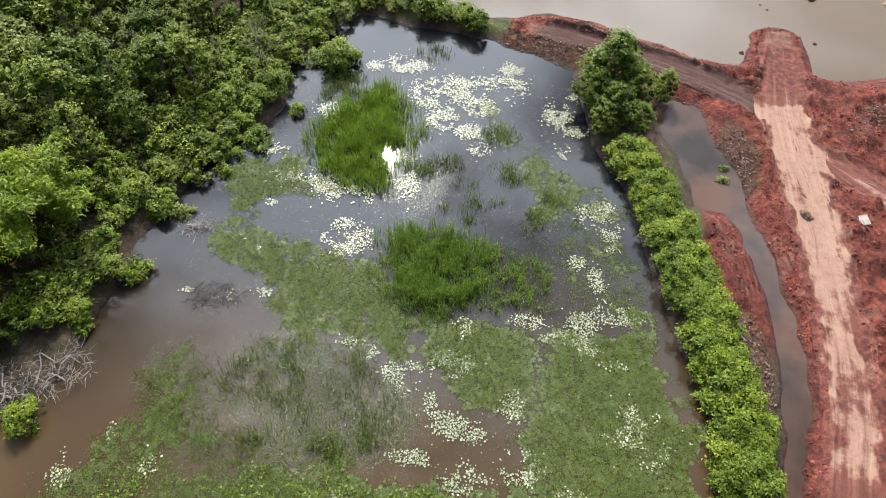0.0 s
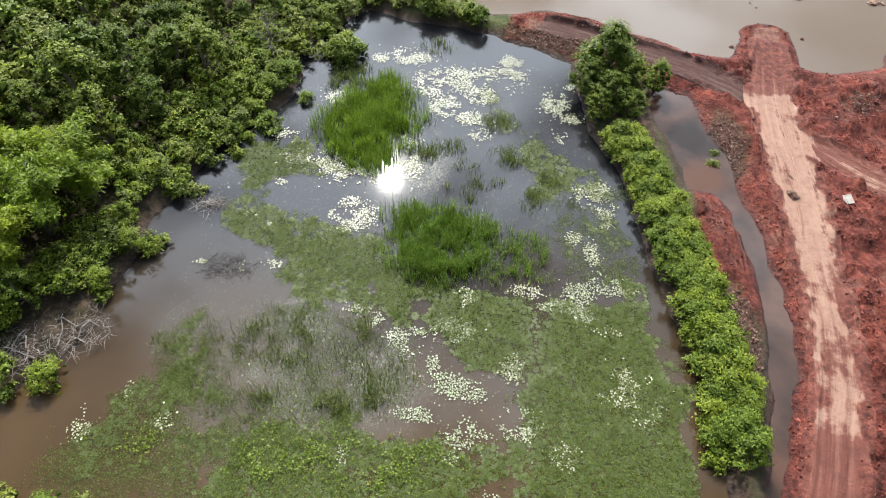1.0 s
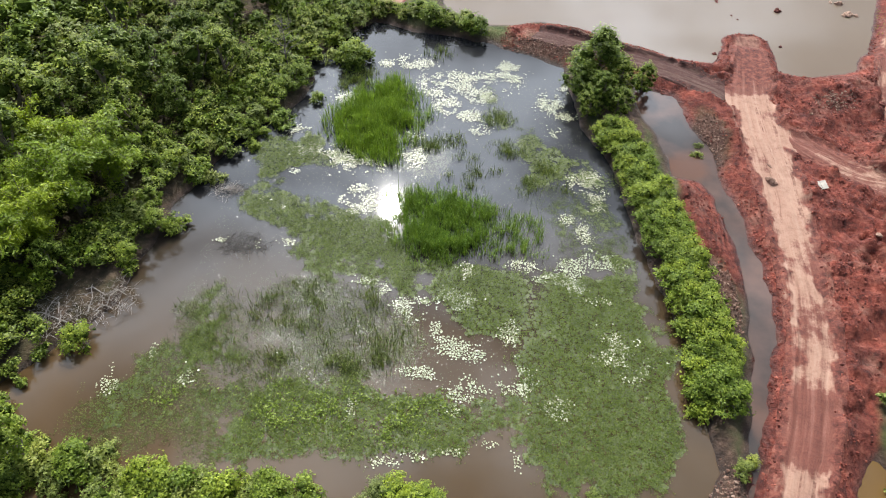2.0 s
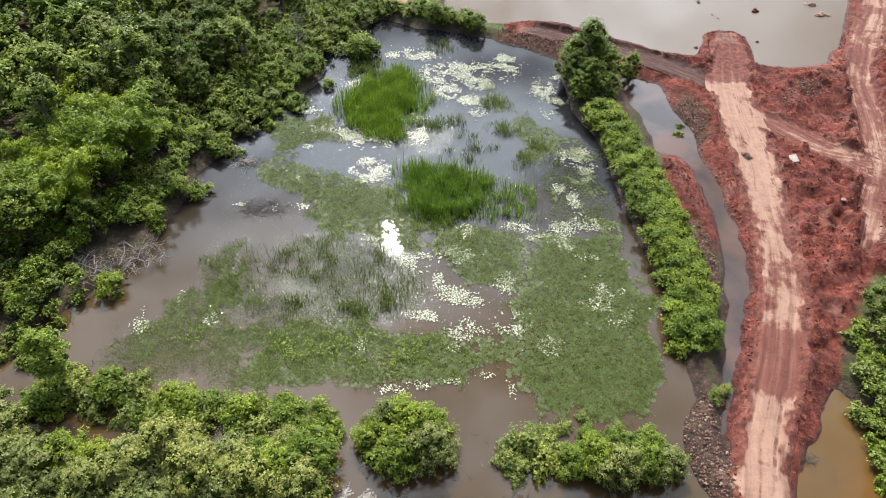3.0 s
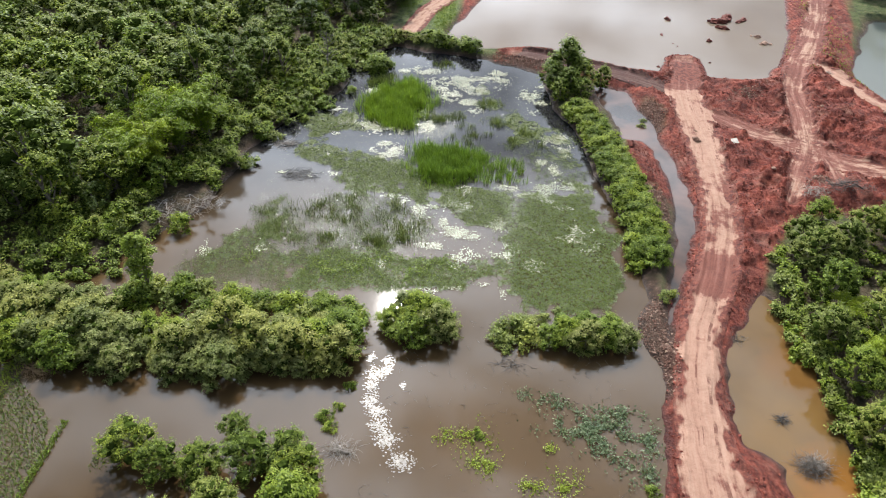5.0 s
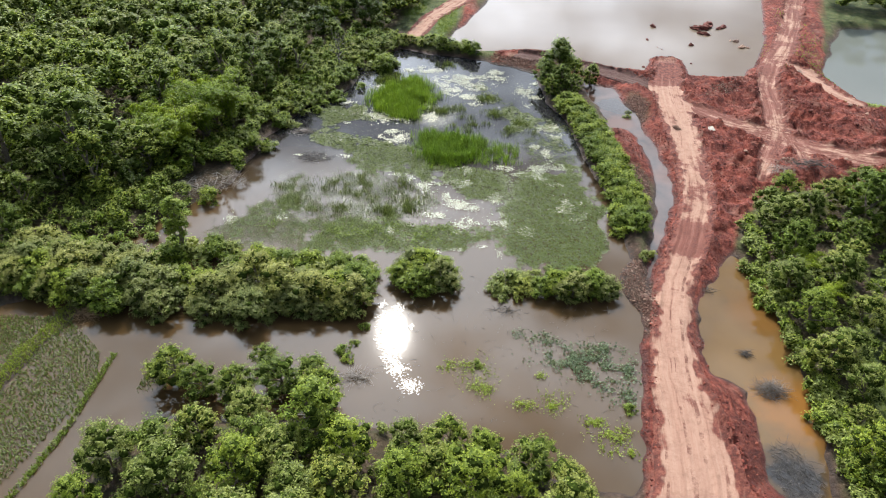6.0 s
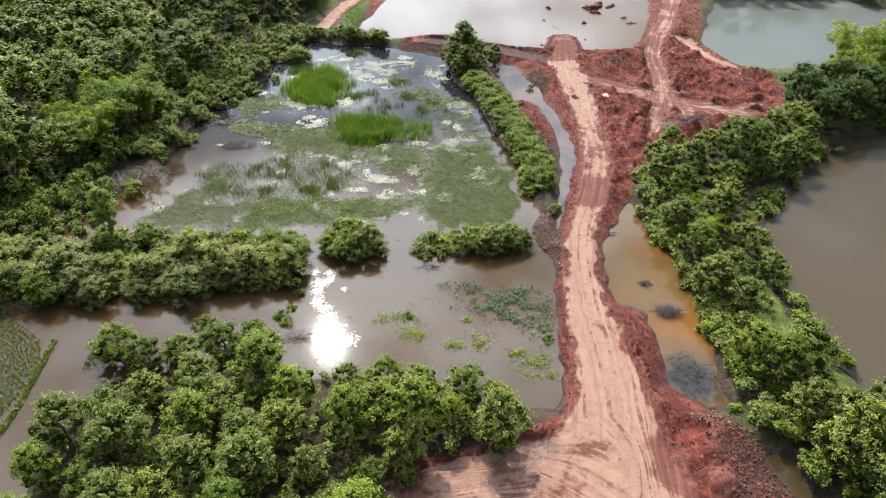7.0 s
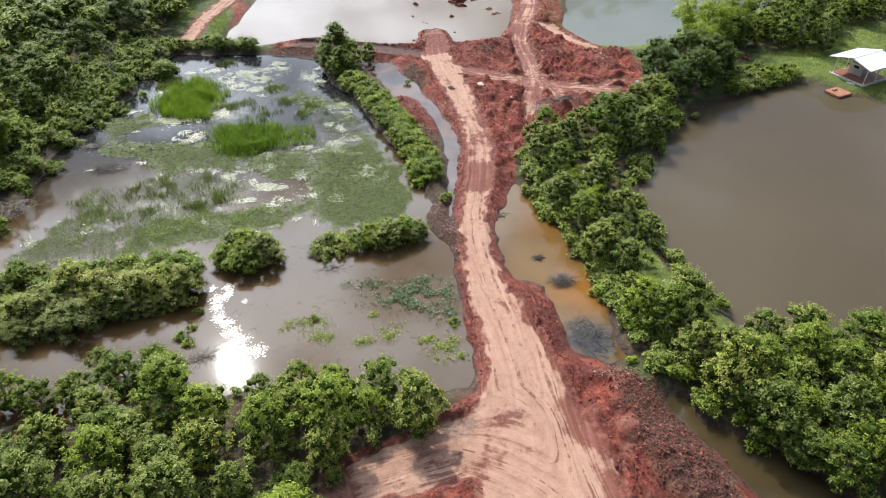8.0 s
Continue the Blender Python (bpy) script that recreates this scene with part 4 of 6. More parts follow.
FEATHER = Stand([bamboo(7.2, 3.0, 26, 51, "arching feathery yellow-green bamboo clump"), bamboo(5.4, 2.3, 20, 52, "small arching yellow-green bamboo clump")])
SLIM = Stand([tree("slender_tree", 9.2, 2.1, 3200, 0.26, LEAF_BRIGHT, 63, 14, 0.4, label="slender tree with a bare trunk at the marsh edge")])
SPIRE = Stand([tree("pond_tree", 6.6, 3.5, 6120, 0.27, LEAF_FOREST, 61, 24, 0.08, 0.6, 0.5, label="pointed dark green tree with drooping limbs on the bank")])


def canopy(name, places, material, label, seed):
    """Trees too far in the wood to tell apart: lobed crowns of larger leaves, joined."""
    rng = np.random.default_rng(seed)
    P, D, M, R = [], [], [], []
    for x, y in places:
        h, w = rng.uniform(4.2, 9.2), rng.uniform(2.8, 3.9)
        ang, rad = rng.uniform(0, 6.283, 16), w * rng.uniform(0.05, 0.9, 16)
        lob = np.stack([x + rad * np.cos(ang), y + rad * np.sin(ang), h * rng.uniform(0.4, 0.95, 16)], 1)
        n = 800
        d = rng.normal(0, 1, (n, 3))
        d[:, 2] = np.abs(d[:, 2]) - 0.2
        d /= np.linalg.norm(d, axis=1)[:, None]
        M.append(lob)
        R.append(w * (0.14 + 0.009 * np.arange(16)))
        which = rng.integers(0, 16, n)
        P.append(lob[which] + d * w * (0.2 + 0.012 * which)[:, None] * rng.uniform(0.75, 1.15, (n, 1)))
        D.append(d)
    V, Fs = leaflets(np.concatenate(P), np.concatenate(D), 0.45, 0.62, 0.9, 0.6, rng)
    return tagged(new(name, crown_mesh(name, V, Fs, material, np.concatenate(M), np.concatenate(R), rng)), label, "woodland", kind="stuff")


def thicket(name, places, material, label, seed, low=0.9, high=2.0, wide=1.0):
    """Low undergrowth grown into one another, joined."""
    rng = np.random.default_rng(seed)
    P, D, M, R = [], [], [], []
    for x, y in places:
        g, r = max(-0.2, ground_at(x, y)), wide * rng.uniform(0.5, 1.0)
        h, n = rng.uniform(low, high), 205
        ang, rad = rng.uniform(0, 6.283, 5), r * rng.uniform(0.1, 1.0, 5)
        lob = np.stack([x + rad * np.cos(ang), y + rad * np.sin(ang), g + h * rng.uniform(0.25, 0.75, 5)], 1)
        d = rng.normal(0, 1, (n, 3))
        d[:, 2] = np.abs(d[:, 2]) - 0.25
        d /= np.linalg.norm(d, axis=1)[:, None]
        M.append(lob)
        R.append(np.full(5, r * 0.36))
        P.append(lob[rng.integers(0, 5, n)] + d * r * 0.6 * rng.uniform(0.6, 1.15, (n, 1)))
        D.append(d)
    V, Fs = leaflets(np.concatenate(P), np.concatenate(D), 0.22, 0.62, 0.9, 0.6, rng)
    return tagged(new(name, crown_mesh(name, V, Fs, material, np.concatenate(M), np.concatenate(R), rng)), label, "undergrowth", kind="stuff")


def strewn(line, gap, off, jitter):
    """Random places along a line, off to its side by about off."""
    out = []
    for a, b in zip(line, line[1:]):
        for k in range(int(math.dist(a, b) / gap)):
            f = RNG.random()
            out.append((float(a[0] + f * (b[0] - a[0]) + RNG.normal(off, jitter)), float(a[1] + f * (b[1] - a[1]) + RNG.normal(0, jitter))))
    return out


BAMBOO = [(-41.0, 28.4), (-39.2, 32.8), (-39.1, 22.8), (-35.7, 28.9), (-33.6, 32.5), (-42.2, 35.3), (-42.3, 26.0), (-37, 24.6), (-36.6, 33.8), (-38.4, 27.2)]
OPEN = [(px, py, 2.6) for px, py in BAMBOO] + [(-31.3, 19.4, 3.4), (-33.4, 17.4, 2.4), (-32.5, 11.5, 3.4), (-34.5, 9, 3.2)]


def is_open(px, py):
    return any(math.hypot(px - a, py - b) < r for a, b, r in OPEN)


deep = [[], [], []]
for px, py in spread(WOOD, 3.35, 12000):
    inland = float(from_edge(MARSH, np.array(px), np.array(py)))
    if is_open(px, py) or inland < 5.5:
        continue
    if inland < 21 and py < 78:
        FOREST.put(px, py, RNG.choice([0.6, 0.75, 0.9, 1.05, 1.3]) * min(1.0 if py > 24 else 1.2, (0.25 if py > 24 else 0.5) + inland / 16), group="forest trees")
    else:
        deep[int(RNG.integers(3))].append((px, py))
canopy("woodland", deep[0] + deep[1][::2], LEAF_FOREST, "dense green woodland canopy far from the water", 71)
canopy("woodland", deep[1][1::2] + deep[2][::2], LEAF_OLIVE, "olive green woodland canopy far from the water", 72)
canopy("woodland", deep[2][1::2], LEAF_BRIGHT, "light green woodland canopy far from the water", 73)
floor_green = [q for q in spread([(-15, 70), (-19, 58), (-25, 47), (-30, 42.5), (-33, 33), (-34, 22), (-38, 12), (-46, 2), (-54, 10), (-48, 28), (-44, 42), (-36, 54), (-28, 66), (-22, 76)], 1.9, 4500) if math.hypot(q[0] + 32, q[1] - 19) > 3.4]
thicket("undergrowth", floor_green[::2], LEAF_FOREST, "dark green undergrowth between the forest trees", 86, 1.2, 3.0, 1.5)
thicket("undergrowth", floor_green[1::2], LEAF_OLIVE, "olive undergrowth and creepers between the forest trees", 87, 1.2, 3.0, 1.5)
hollow = spread([(-32.5, 16), (-34, 7.5), (-44, 2.5), (-46, 14), (-38, 17)], 1.15, 900)
thicket("undergrowth", hollow, LEAF_FOREST, "shaded undergrowth in a hollow at the wood's edge", 88, 0.7, 2.2)
for px, py in BAMBOO:
    FEATHER.put(px, py, RNG.uniform(1.0, 1.25), group="bamboo clumps")

# shrubs along the western shore
WEST = [(-13.8, 68.5), (-18.6, 63), (-21.6, 57.5), (-20.8, 53), (-21.4, 48.5), (-23.6, 44.5), (-25, 39.5), (-28.2, 35.5), (-29.4, 31.5), (-30.2, 27), (-29.2, 24), (-29.8, 20.5), (-31.8, 15), (-34, 8.5)]
for a, b in zip(WEST, WEST[1:]):
    for k in range(int(math.dist(a, b) / 1.1)):
        f = RNG.random()
        px, py = a[0] + f * (b[0] - a[0]) + RNG.normal(-0.2, 1.3), a[1] + f * (b[1] - a[1]) + RNG.normal(0, 0.8)
        if not is_open(px, py):
            SHRUB.put(px, py, RNG.uniform(0.5, 1.3), group="shore shrubs")
band = [q for q in strewn(WEST, 0.2, -2.3, 1.3) if not is_open(*q)]
fringe = [q for q in strewn(WEST, 0.24, -5.2, 1.6) if not is_open(*q)]
thicket("undergrowth", fringe[::2], LEAF_FOREST, "tangled green undergrowth and creepers along the wood's edge", 89, 1.2, 3.2, 1.35)
thicket("undergrowth", fringe[1::2], LEAF_BAMBOO, "yellow-green creepers and saplings along the wood's edge", 92, 0.8, 3.6, 0.9)
thicket("undergrowth", band[::2], LEAF_BRIGHT, "bright yellow-green undergrowth between wood and marsh", 81)
thicket("undergrowth", band[1::2], LEAF_OLIVE, "olive green undergrowth between wood and marsh", 82)
for k in range(16):
    SHRUB.put(-13 + k * 0.85 + RNG.normal(0, 0.3), 68.5 - k * 0.22 + RNG.normal(0, 0.5), RNG.uniform(0.7, 1.2), group="shore shrubs")
for px, py, sc in ((-15.6, 57.2, 1.3), (-14.3, 57.6, 1.25), (-15.0, 58.4, 1.35), (-15.0, 56.6, 1.0)):
    SHRUB.put(px, py, sc, 0, group="shrubs standing in the marsh")

# hedge on the bank between marsh and ditch
HEDGE = [(15.3, 46.5), (17.0, 42), (18.0, 37), (19.0, 32.5), (19.9, 28), (20.6, 23.5), (21.0, 19), (20.8, 13.6)]
for a, b in zip(HEDGE, HEDGE[1:]):
    for k in range(int(math.dist(a, b) / 0.24)):
        f = (k + RNG.random()) / int(math.dist(a, b) / 0.24)
        SHRUB.put(a[0] + f * (b[0] - a[0]) + (0.95 - 1.9 * ((k * 0.618) % 1)) * 1.6 - 0.5, a[1] + f * (b[1] - a[1]), RNG.uniform(0.68, 1.0), int(RNG.integers(2)), group="bank hedge shrubs")
SPIRE.put(14.0, 55.4, 1.2, 0)
for px, py, sc, kd in ((11.8, 53.0, 0.8, 3), (16.2, 53.4, 0.8, 3), (14.0, 50.6, 0.8, 3), (12.6, 49.0, 0.6, 3), (15.8, 49.2, 0.65, 3), (19.4, 55.0, 0.6, 2)):
    NEAR.put(px, py, sc, kd, group="trees on the bank")

# flooded trees on the spit and in the marsh
for px, py in spread([(-46, -3), (-36, -3.4), (-28, -4.6), (-18, -4.2), (-10, -3), (-7.8, 0.6), (-11, 2.2), (-17, 0.8), (-24, 0.2), (-29, 0), (-34, 2.5), (-46, 4.5)], 1.62, 2200):
    MANGROVE.put(px, py, RNG.choice([0.5, 0.62, 0.74, 0.86, 0.98]), group="flooded trees")
for px, py in spread([(-33, 3.6), (-24, 3.2), (-14, 3.0), (-8.6, 2.6), (-8.6, 4.8), (-14, 5.8), (-22, 5.6), (-32, 6.6)], 1.1, 700):
    SHRUB.put(px, py, RNG.uniform(0.7, 1.15), group="flooded shrubs")
for px, py, sc, kd in ((-4.9, 3.0, 0.72, 2), (-3.2, 1.7, 0.8, 2), (-1.0, 2.4, 0.78, 0), (-2.8, 3.8, 0.92, 2), (-0.9, 4.2, 0.7, 2), (-4.4, 4.6, 0.66, 0)):
    MANGROVE.put(px, py, sc, kd, group="island trees in the marsh")
for px, py, sc, kd in ((9.6, 2.4, 0.55, 2), (11.2, 2.8, 0.68, 2), (12.8, 2.2, 0.74, 0), (14.6, 2.8, 0.72, 2), (16.4, 2.8, 0.6, 0), (13.0, 4.0, 0.64, 2), (15.2, 4.2, 0.6, 2), (10.8, 4.2, 0.5, 2)):
    MANGROVE.put(px, py, sc, kd, group="flooded trees")
for px, py, sc in ((5.0, 2.4, 0.95), (6.2, 3.6, 1.2), (7.3, 2.6, 1.15), (5.8, 1.7, 0.85), (8.0, 3.9, 0.95), (8.9, 5.4, 0.6), (6.8, 4.4, 0.9), (10.6, 6.4, 0.5)):
    SHRUB.put(px, py, sc, 2, group="flooded shrubs")
SLIM.put(-30.0, 5.6, 0.85, 0)
for px, py, sc in ((21.2, 9.0, 0.6), (22.0, 9.8, 0.5), (24.0, 44.0, 0.5), (24.4, 45.6, 0.4)):
    SHRUB.put(px, py, sc, 2, group="small shrubs on the muddy bank")

# trees by the turning place
for px, py in spread([(-24, -19), (-14, -17), (-6, -17.5), (4, -17.8), (12, -21), (12, -24.5), (4, -24.5), (1, -30), (-1, -34), (-27, -34), (-26, -26)], 2.7, 900):
    NEAR.put(px, py, RNG.choice([0.55, 0.7, 0.85, 1.0]), int(RNG.integers(4)), group="trees by the turning place")
for px, py, sc in ((-23.4, -12.6, 0.85), (-20.4, -13.8, 0.7), (-16, -10, 0.5), (-13.8, -12.8, 0.85), (-11, -11.8, 0.7), (-10.0, -14.0, 0.8), (-17.4, -13.6, 0.7)):
    NEAR.put(px, py, sc, 3, group="trees by the turning place")

thicket("undergrowth", spread([(-24, -18), (-6, -16.5), (4, -17), (13, -21.5), (12.5, -24.5), (4, -25), (1, -31), (-3, -36), (-26, -34)], 1.8, 700), LEAF_OLIVE, "leafy undergrowth below the trees", 83)

# trees between the orange pool and the east pond
for px, py, sc, kd in ((36.4, 14.8, 0.95, 0), (38.2, 16, 0.8, 1), (41, 17, 0.8, 0), (46.8, 16.5, 1.3, 2), (50.5, 19.5, 1.1, 1), (54, 22.5, 1.05, 0), (57.5, 25, 1.0, 1), (44, 12, 0.9, 3),
                       (34.6, 4, 0.9, 1), (39.8, 4.5, 0.9, 0), (36.4, 9, 0.9, 2), (41.5, 7.5, 0.8, 0), (35.0, -1, 0.85, 2), (40.2, -0.5, 0.8, 1), (34.6, -6.5, 0.85, 0), (36.8, -5.4, 0.85, 1),
                       (36.4, -9.8, 0.75, 0), (41.9, -4.4, 0.6, 1), (35.4, -12.6, 0.5, 1), (60.0, 27, 0.9, 1), (59.5, 23.5, 0.8, 2), (49, 14.6, 0.95, 1), (52.5, 16, 0.9, 0), (55.5, 18.5, 0.9, 2), (44, 20, 0.9, 1), (47.5, 21, 0.95, 0), (39, 20.5, 0.8, 2), (36.5, 18, 0.75, 0)):
    NEAR.put(px, py, 0.9 * sc, kd, group="trees along the east pond")
for px, py in spread([(33.4, -16.5), (38.4, -16.8), (43.5, -23), (52, -26), (62, -37), (43.5, -40), (41, -37), (36, -29), (34.5, -25)], 2.6, 1400):
    NEAR.put(px, py, RNG.choice([0.6, 0.75, 0.9, 1.05]), int(RNG.integers(4)), group="trees along the east pond")
low = spread([(35.0, 15), (40, 18), (47, 18.5), (58, 27.5), (64, 33), (61, 25), (51, 14), (45.5, 8), (42.3, 0), (42, -6), (38, -11), (34.5, -15), (33.6, -8), (33.4, 0), (33.6, 9)], 1.5, 1200)
for line in ([(32.9, 9), (32.7, 2), (33.4, -5), (34, -11), (33, -16.5)], [(34.8, -25.5), (35, -28.5), (37.5, -31), (40.5, -35.5), (43, -41)], [(43.6, -17), (42.6, -9), (43.2, -1), (46, 6), (52, 12.8), (58, 18.4), (64, 23.4)]):
    low += strewn(line, 0.7, 0, 0.5)
low += strewn([(34.0, 16), (33.4, 8), (33.4, 2)], 0.45, 0, 0.5) + strewn([(33.2, -8), (33.2, -14), (32.6, -19.5)], 0.3, 0.3, 0.5) + strewn([(31.3, -21.6), (34.6, -24.8)], 0.16, 0.6, 0.7) + strewn([(33.2, -17), (36, -25)], 0.4, 0.5, 0.8)
thicket("undergrowth", low[::2], LEAF_OLIVE, "olive green undergrowth along the pond banks", 84)
thicket("undergrowth", low[1::2], LEAF_BRIGHT, "fresh green undergrowth along the pond banks", 85)
for px, py in ((37.2, 7.2), (36, 5.6), (37.6, 1.8)):
    FEATHER.put(px, py, 0.6, 1, group="bamboo clumps")
for px, py, sc, kd in ((63.6, 27.6, 1.1, 4), (67.6, 28.6, 1.25, 4), (63.6, 32.8, 1.0, 4), (72.2, 31.8, 1.25, 4), (69.5, 35.2, 1.2, 4), (66.0, 38.6, 0.95, 4), (75.0, 33.6, 1.0, 4)):
    NEAR.put(px, py, sc, kd, group="spreading trees at the pond corner")
for px, py, sc in ((73.7, 38.0, 1.2), (76.5, 45.5, 1.4), (79.4, 43.2, 1.3), (85.5, 46.0, 1.2), (78, 41, 1.1)):
    FEATHER.put(px, py, sc, 0, group="bamboo clumps")
for px, py in spread(NORTH_TREES, 3.1, 2500):
    (FOREST if RNG.random() < 0.4 else NEAR).put(px, py, RNG.uniform(0.75, 1.0), (0, 1, 2, 3, 3)[int(RNG.integers(5))], group="trees beyond the ponds")
thicket("undergrowth", spread(NORTH_TREES, 1.9, 1500), LEAF_OLIVE, "leafy undergrowth below the trees beyond the ponds", 90, 1.0, 2.4)
canopy("woodland", spread([(74, 90), (104, 90), (114, 76), (126, 72), (128, 84), (104, 108), (76, 108)], 4.2, 700), LEAF_FOREST, "green trees behind the far pond", 74)
for px, py in spread([(73, 27.6), (80, 28.8), (87, 30.2), (89.5, 31.5), (84, 33), (78, 33)], 1.35, 300):
    SHRUB.put(px, py, RNG.uniform(0.8, 1.5), group="pond bank shrubs")

# ---- marsh plants ----
REEDS = [[(-16.1, 45.2), (-14.6, 41.9), (-12.3, 40.8), (-10.0, 39.9), (-7.6, 39.7), (-7.2, 42.6), (-7.8, 43.7), (-6.6, 45.3), (-6.5, 49.3), (-7.2, 52.7), (-9.2, 54.3), (-11.9, 52.7), (-14.1, 51.2), (-15.0, 48.5)],
         [(-7.1, 34.5), (-3.3, 35.5), (1.3, 35.2), (1.8, 28.2), (-0.7, 27.2), (-4.4, 27.2), (-6.2, 28.7)]]
THIN_REEDS = [[(1.3, 34.6), (3.8, 34.2), (7.2, 32.7), (7.4, 28.2), (3.9, 27.4), (1.6, 27.7)],
              [(-9.0, 53.4), (-5.9, 51.5), (-4.1, 47.9), (-5.3, 45.8), (-7.2, 42.6), (-7.3, 39.4), (-9.9, 39.5), (-6.3, 45.0)]]
# floating mats: outline, how closely it is covered, how far it breaks up into patches
WEST_ARM = [(-16.1, 45.2), (-19.2, 42.6), (-22.1, 41.2), (-22.7, 37.7), (-22.1, 34.4), (-20.7, 31.4), (-18.0, 29.3), (-15.4, 28.4), (-15.2, 25.7), (-13.6, 24.4), (-9.4, 24.1), (-5.2, 22.5), (-3.1, 24.2), (-1.0, 25.4),
            (1.7, 25.1), (0.2, 27.6), (-5.4, 27.6), (-6.7, 30.9), (-8.7, 31.6), (-11.9, 32.8), (-14.2, 34.5), (-17.5, 33.5), (-19.4, 35.0), (-18.6, 38.0), (-16.3, 39.6), (-15.4, 41.9)]
EAST_CARPET = [(-2.8, 24.7), (0.7, 27.1), (4.0, 25.9), (8.0, 26.9), (11.2, 26.4), (14.5, 27.7), (15.8, 25.3), (16.2, 21.5), (17.3, 17.7), (17.5, 14.6), (17.1, 11.7), (15.5, 7.9), (11.9, 7.3), (7.5, 7.2), (5.5, 8.5), (5.0, 10.3),
               (6.5, 13.2), (4.1, 16.2), (3.2, 18.6), (-0.1, 19.2), (-0.7, 21.0), (-3.0, 22.7)]
SOUTH_MAT = [(-14.5, 12.3), (-11.9, 13.7), (-8.1, 14.7), (-5.4, 13.6), (-1.0, 13.9), (1.5, 12.0), (2.9, 10.4), (1.2, 8.7), (-3.3, 7.7), (-6.3, 7.0), (-10.3, 6.6), (-13.1, 6.9), (-17.2, 8.1), (-17.8, 10.2)]
SOUTH_LINK = [(-4.0, 13.4), (1.5, 12.6), (4.8, 14.0), (6.8, 13.0), (5.8, 9.4), (2.9, 10.0), (1.2, 8.7), (-3.3, 7.7)]
SOUTH_WEST = [(-29.6, 7.5), (-28.5, 10.4), (-26.6, 13.0), (-25.4, 15.0), (-24.0, 17.1), (-21.4, 15.3), (-19.4, 13.4), (-14.6, 13.2), (-13.1, 10.6), (-16.4, 8.7), (-16.7, 6.5), (-20.9, 6.7), (-24.7, 5.8)]
WEST_PATCH = [(-21.1, 22.1), (-19.9, 21.3), (-19.4, 19.0), (-19.4, 16.8), (-16.9, 15.3), (-19.8, 14.2), (-21.4, 15.3), (-21.2, 18.4)]
EAST_ARM = [(2.5, 44.3), (6.3, 46.1), (7.4, 44.0), (12.1, 41.5), (14.5, 38.3), (14.3, 36.4), (11.9, 38.1), (8.9, 39.2), (5.8, 38.2), (6.8, 41.0), (3.7, 41.5)]
NORTH_PATCH = [(0.6, 53.1), (2.9, 51.5), (5.2, 46.8), (3.6, 45.9), (1.3, 48.0)]
EAST_THIN = [(5.3, 36.9), (9.4, 37.9), (14.4, 37.0), (14.4, 32.2), (13.5, 28.6), (9.3, 27.4), (7.6, 29.9), (6.8, 33.9)]
REED_FOOT = [(-15.6, 44.1), (-12.5, 42.1), (-10.2, 40.9), (-10.9, 38.7), (-16.0, 38.3), (-17.7, 40.9)]
SEDGE_WATER = [(-17.8, 21.4), (-14.9, 24.2), (-11.2, 24.0), (-7.1, 23.3), (-3.7, 20.8), (-2.9, 17.3), (-4.3, 15.0), (-9.5, 13.6), (-15.2, 13.2), (-19.0, 13.4), (-22.5, 16.5), (-24.5, 20.0), (-22.0, 22.0)]
MATS = ((WEST_ARM, 1.0, -0.1), (EAST_CARPET, 1.0, -0.3), (SOUTH_MAT, 1.0, -0.1), (SOUTH_LINK, 0.95, -0.1), (SOUTH_WEST, 0.42, 0.05), (WEST_PATCH, 0.8, 0.1), (EAST_ARM, 0.7, 0.1), (NORTH_PATCH, 0.7, 0.05),
        (EAST_THIN, 0.4, 0.28), (REED_FOOT, 0.5, 0.1))
OLIVE_MATS = ((SEDGE_WATER, 0.85, 0.0), (SOUTH_WEST, 0.9, -0.25), (EAST_THIN, 0.5, 0.05), (REED_FOOT, 0.5, 0.0))


def cover(mats, x, y):
    out = np.zeros(np.shape(x))
    broad, small = fbm(x, y, 5.0, 4, 75), fbm(x, y, 0.9, 3, 77)
    ragged = 2.3 * fbm(x, y, 3.6, 5, 71) + 1.2 * fbm(x, y, 1.0, 3, 73)
    for outline, full, patchy in mats:
        thin = smooth(broad, -0.55 + patchy, 0.05 + patchy) * smooth(small, -0.7 + patchy, 0.0 + patchy)
        out = np.maximum(out, full * smooth(-from_edge(outline, x, y) - ragged, -0.5, 0.8) * (0.06 + 0.94 * thin))
    return out


mat_chance = looked_up(lambda x, y: cover(MATS, x, y), -32, 20, 3, 58, 0.18)
olive_chance = looked_up(lambda x, y: cover(OLIVE_MATS, x, y), -32, 20, 3, 58, 0.18)


def film_of(name, chance, count, material, label):
    x, y = scatter(count, -31, 19, 4, 57, lambda x, y: smooth(chance(x, y), 0.2, 0.6))
    n = len(x)
    ang = np.linspace(0, 5.24, 6)[None] + RNG.uniform(0, 6.283, n)[:, None]
    r = RNG.uniform(0.1, 0.26, (n, 1)) * RNG.uniform(0.6, 1.2, (n, 6))
    V = np.stack([x[:, None] + r * np.cos(ang), y[:, None] + r * np.sin(ang), 0.006 + 0.012 * RNG.random((n, 1)) + 0 * r], -1).reshape(-1, 3)
    return tagged(new(name, mesh_of(name, V, np.arange(6 * n).reshape(n, 6), material)), label, "water plants", kind="stuff")


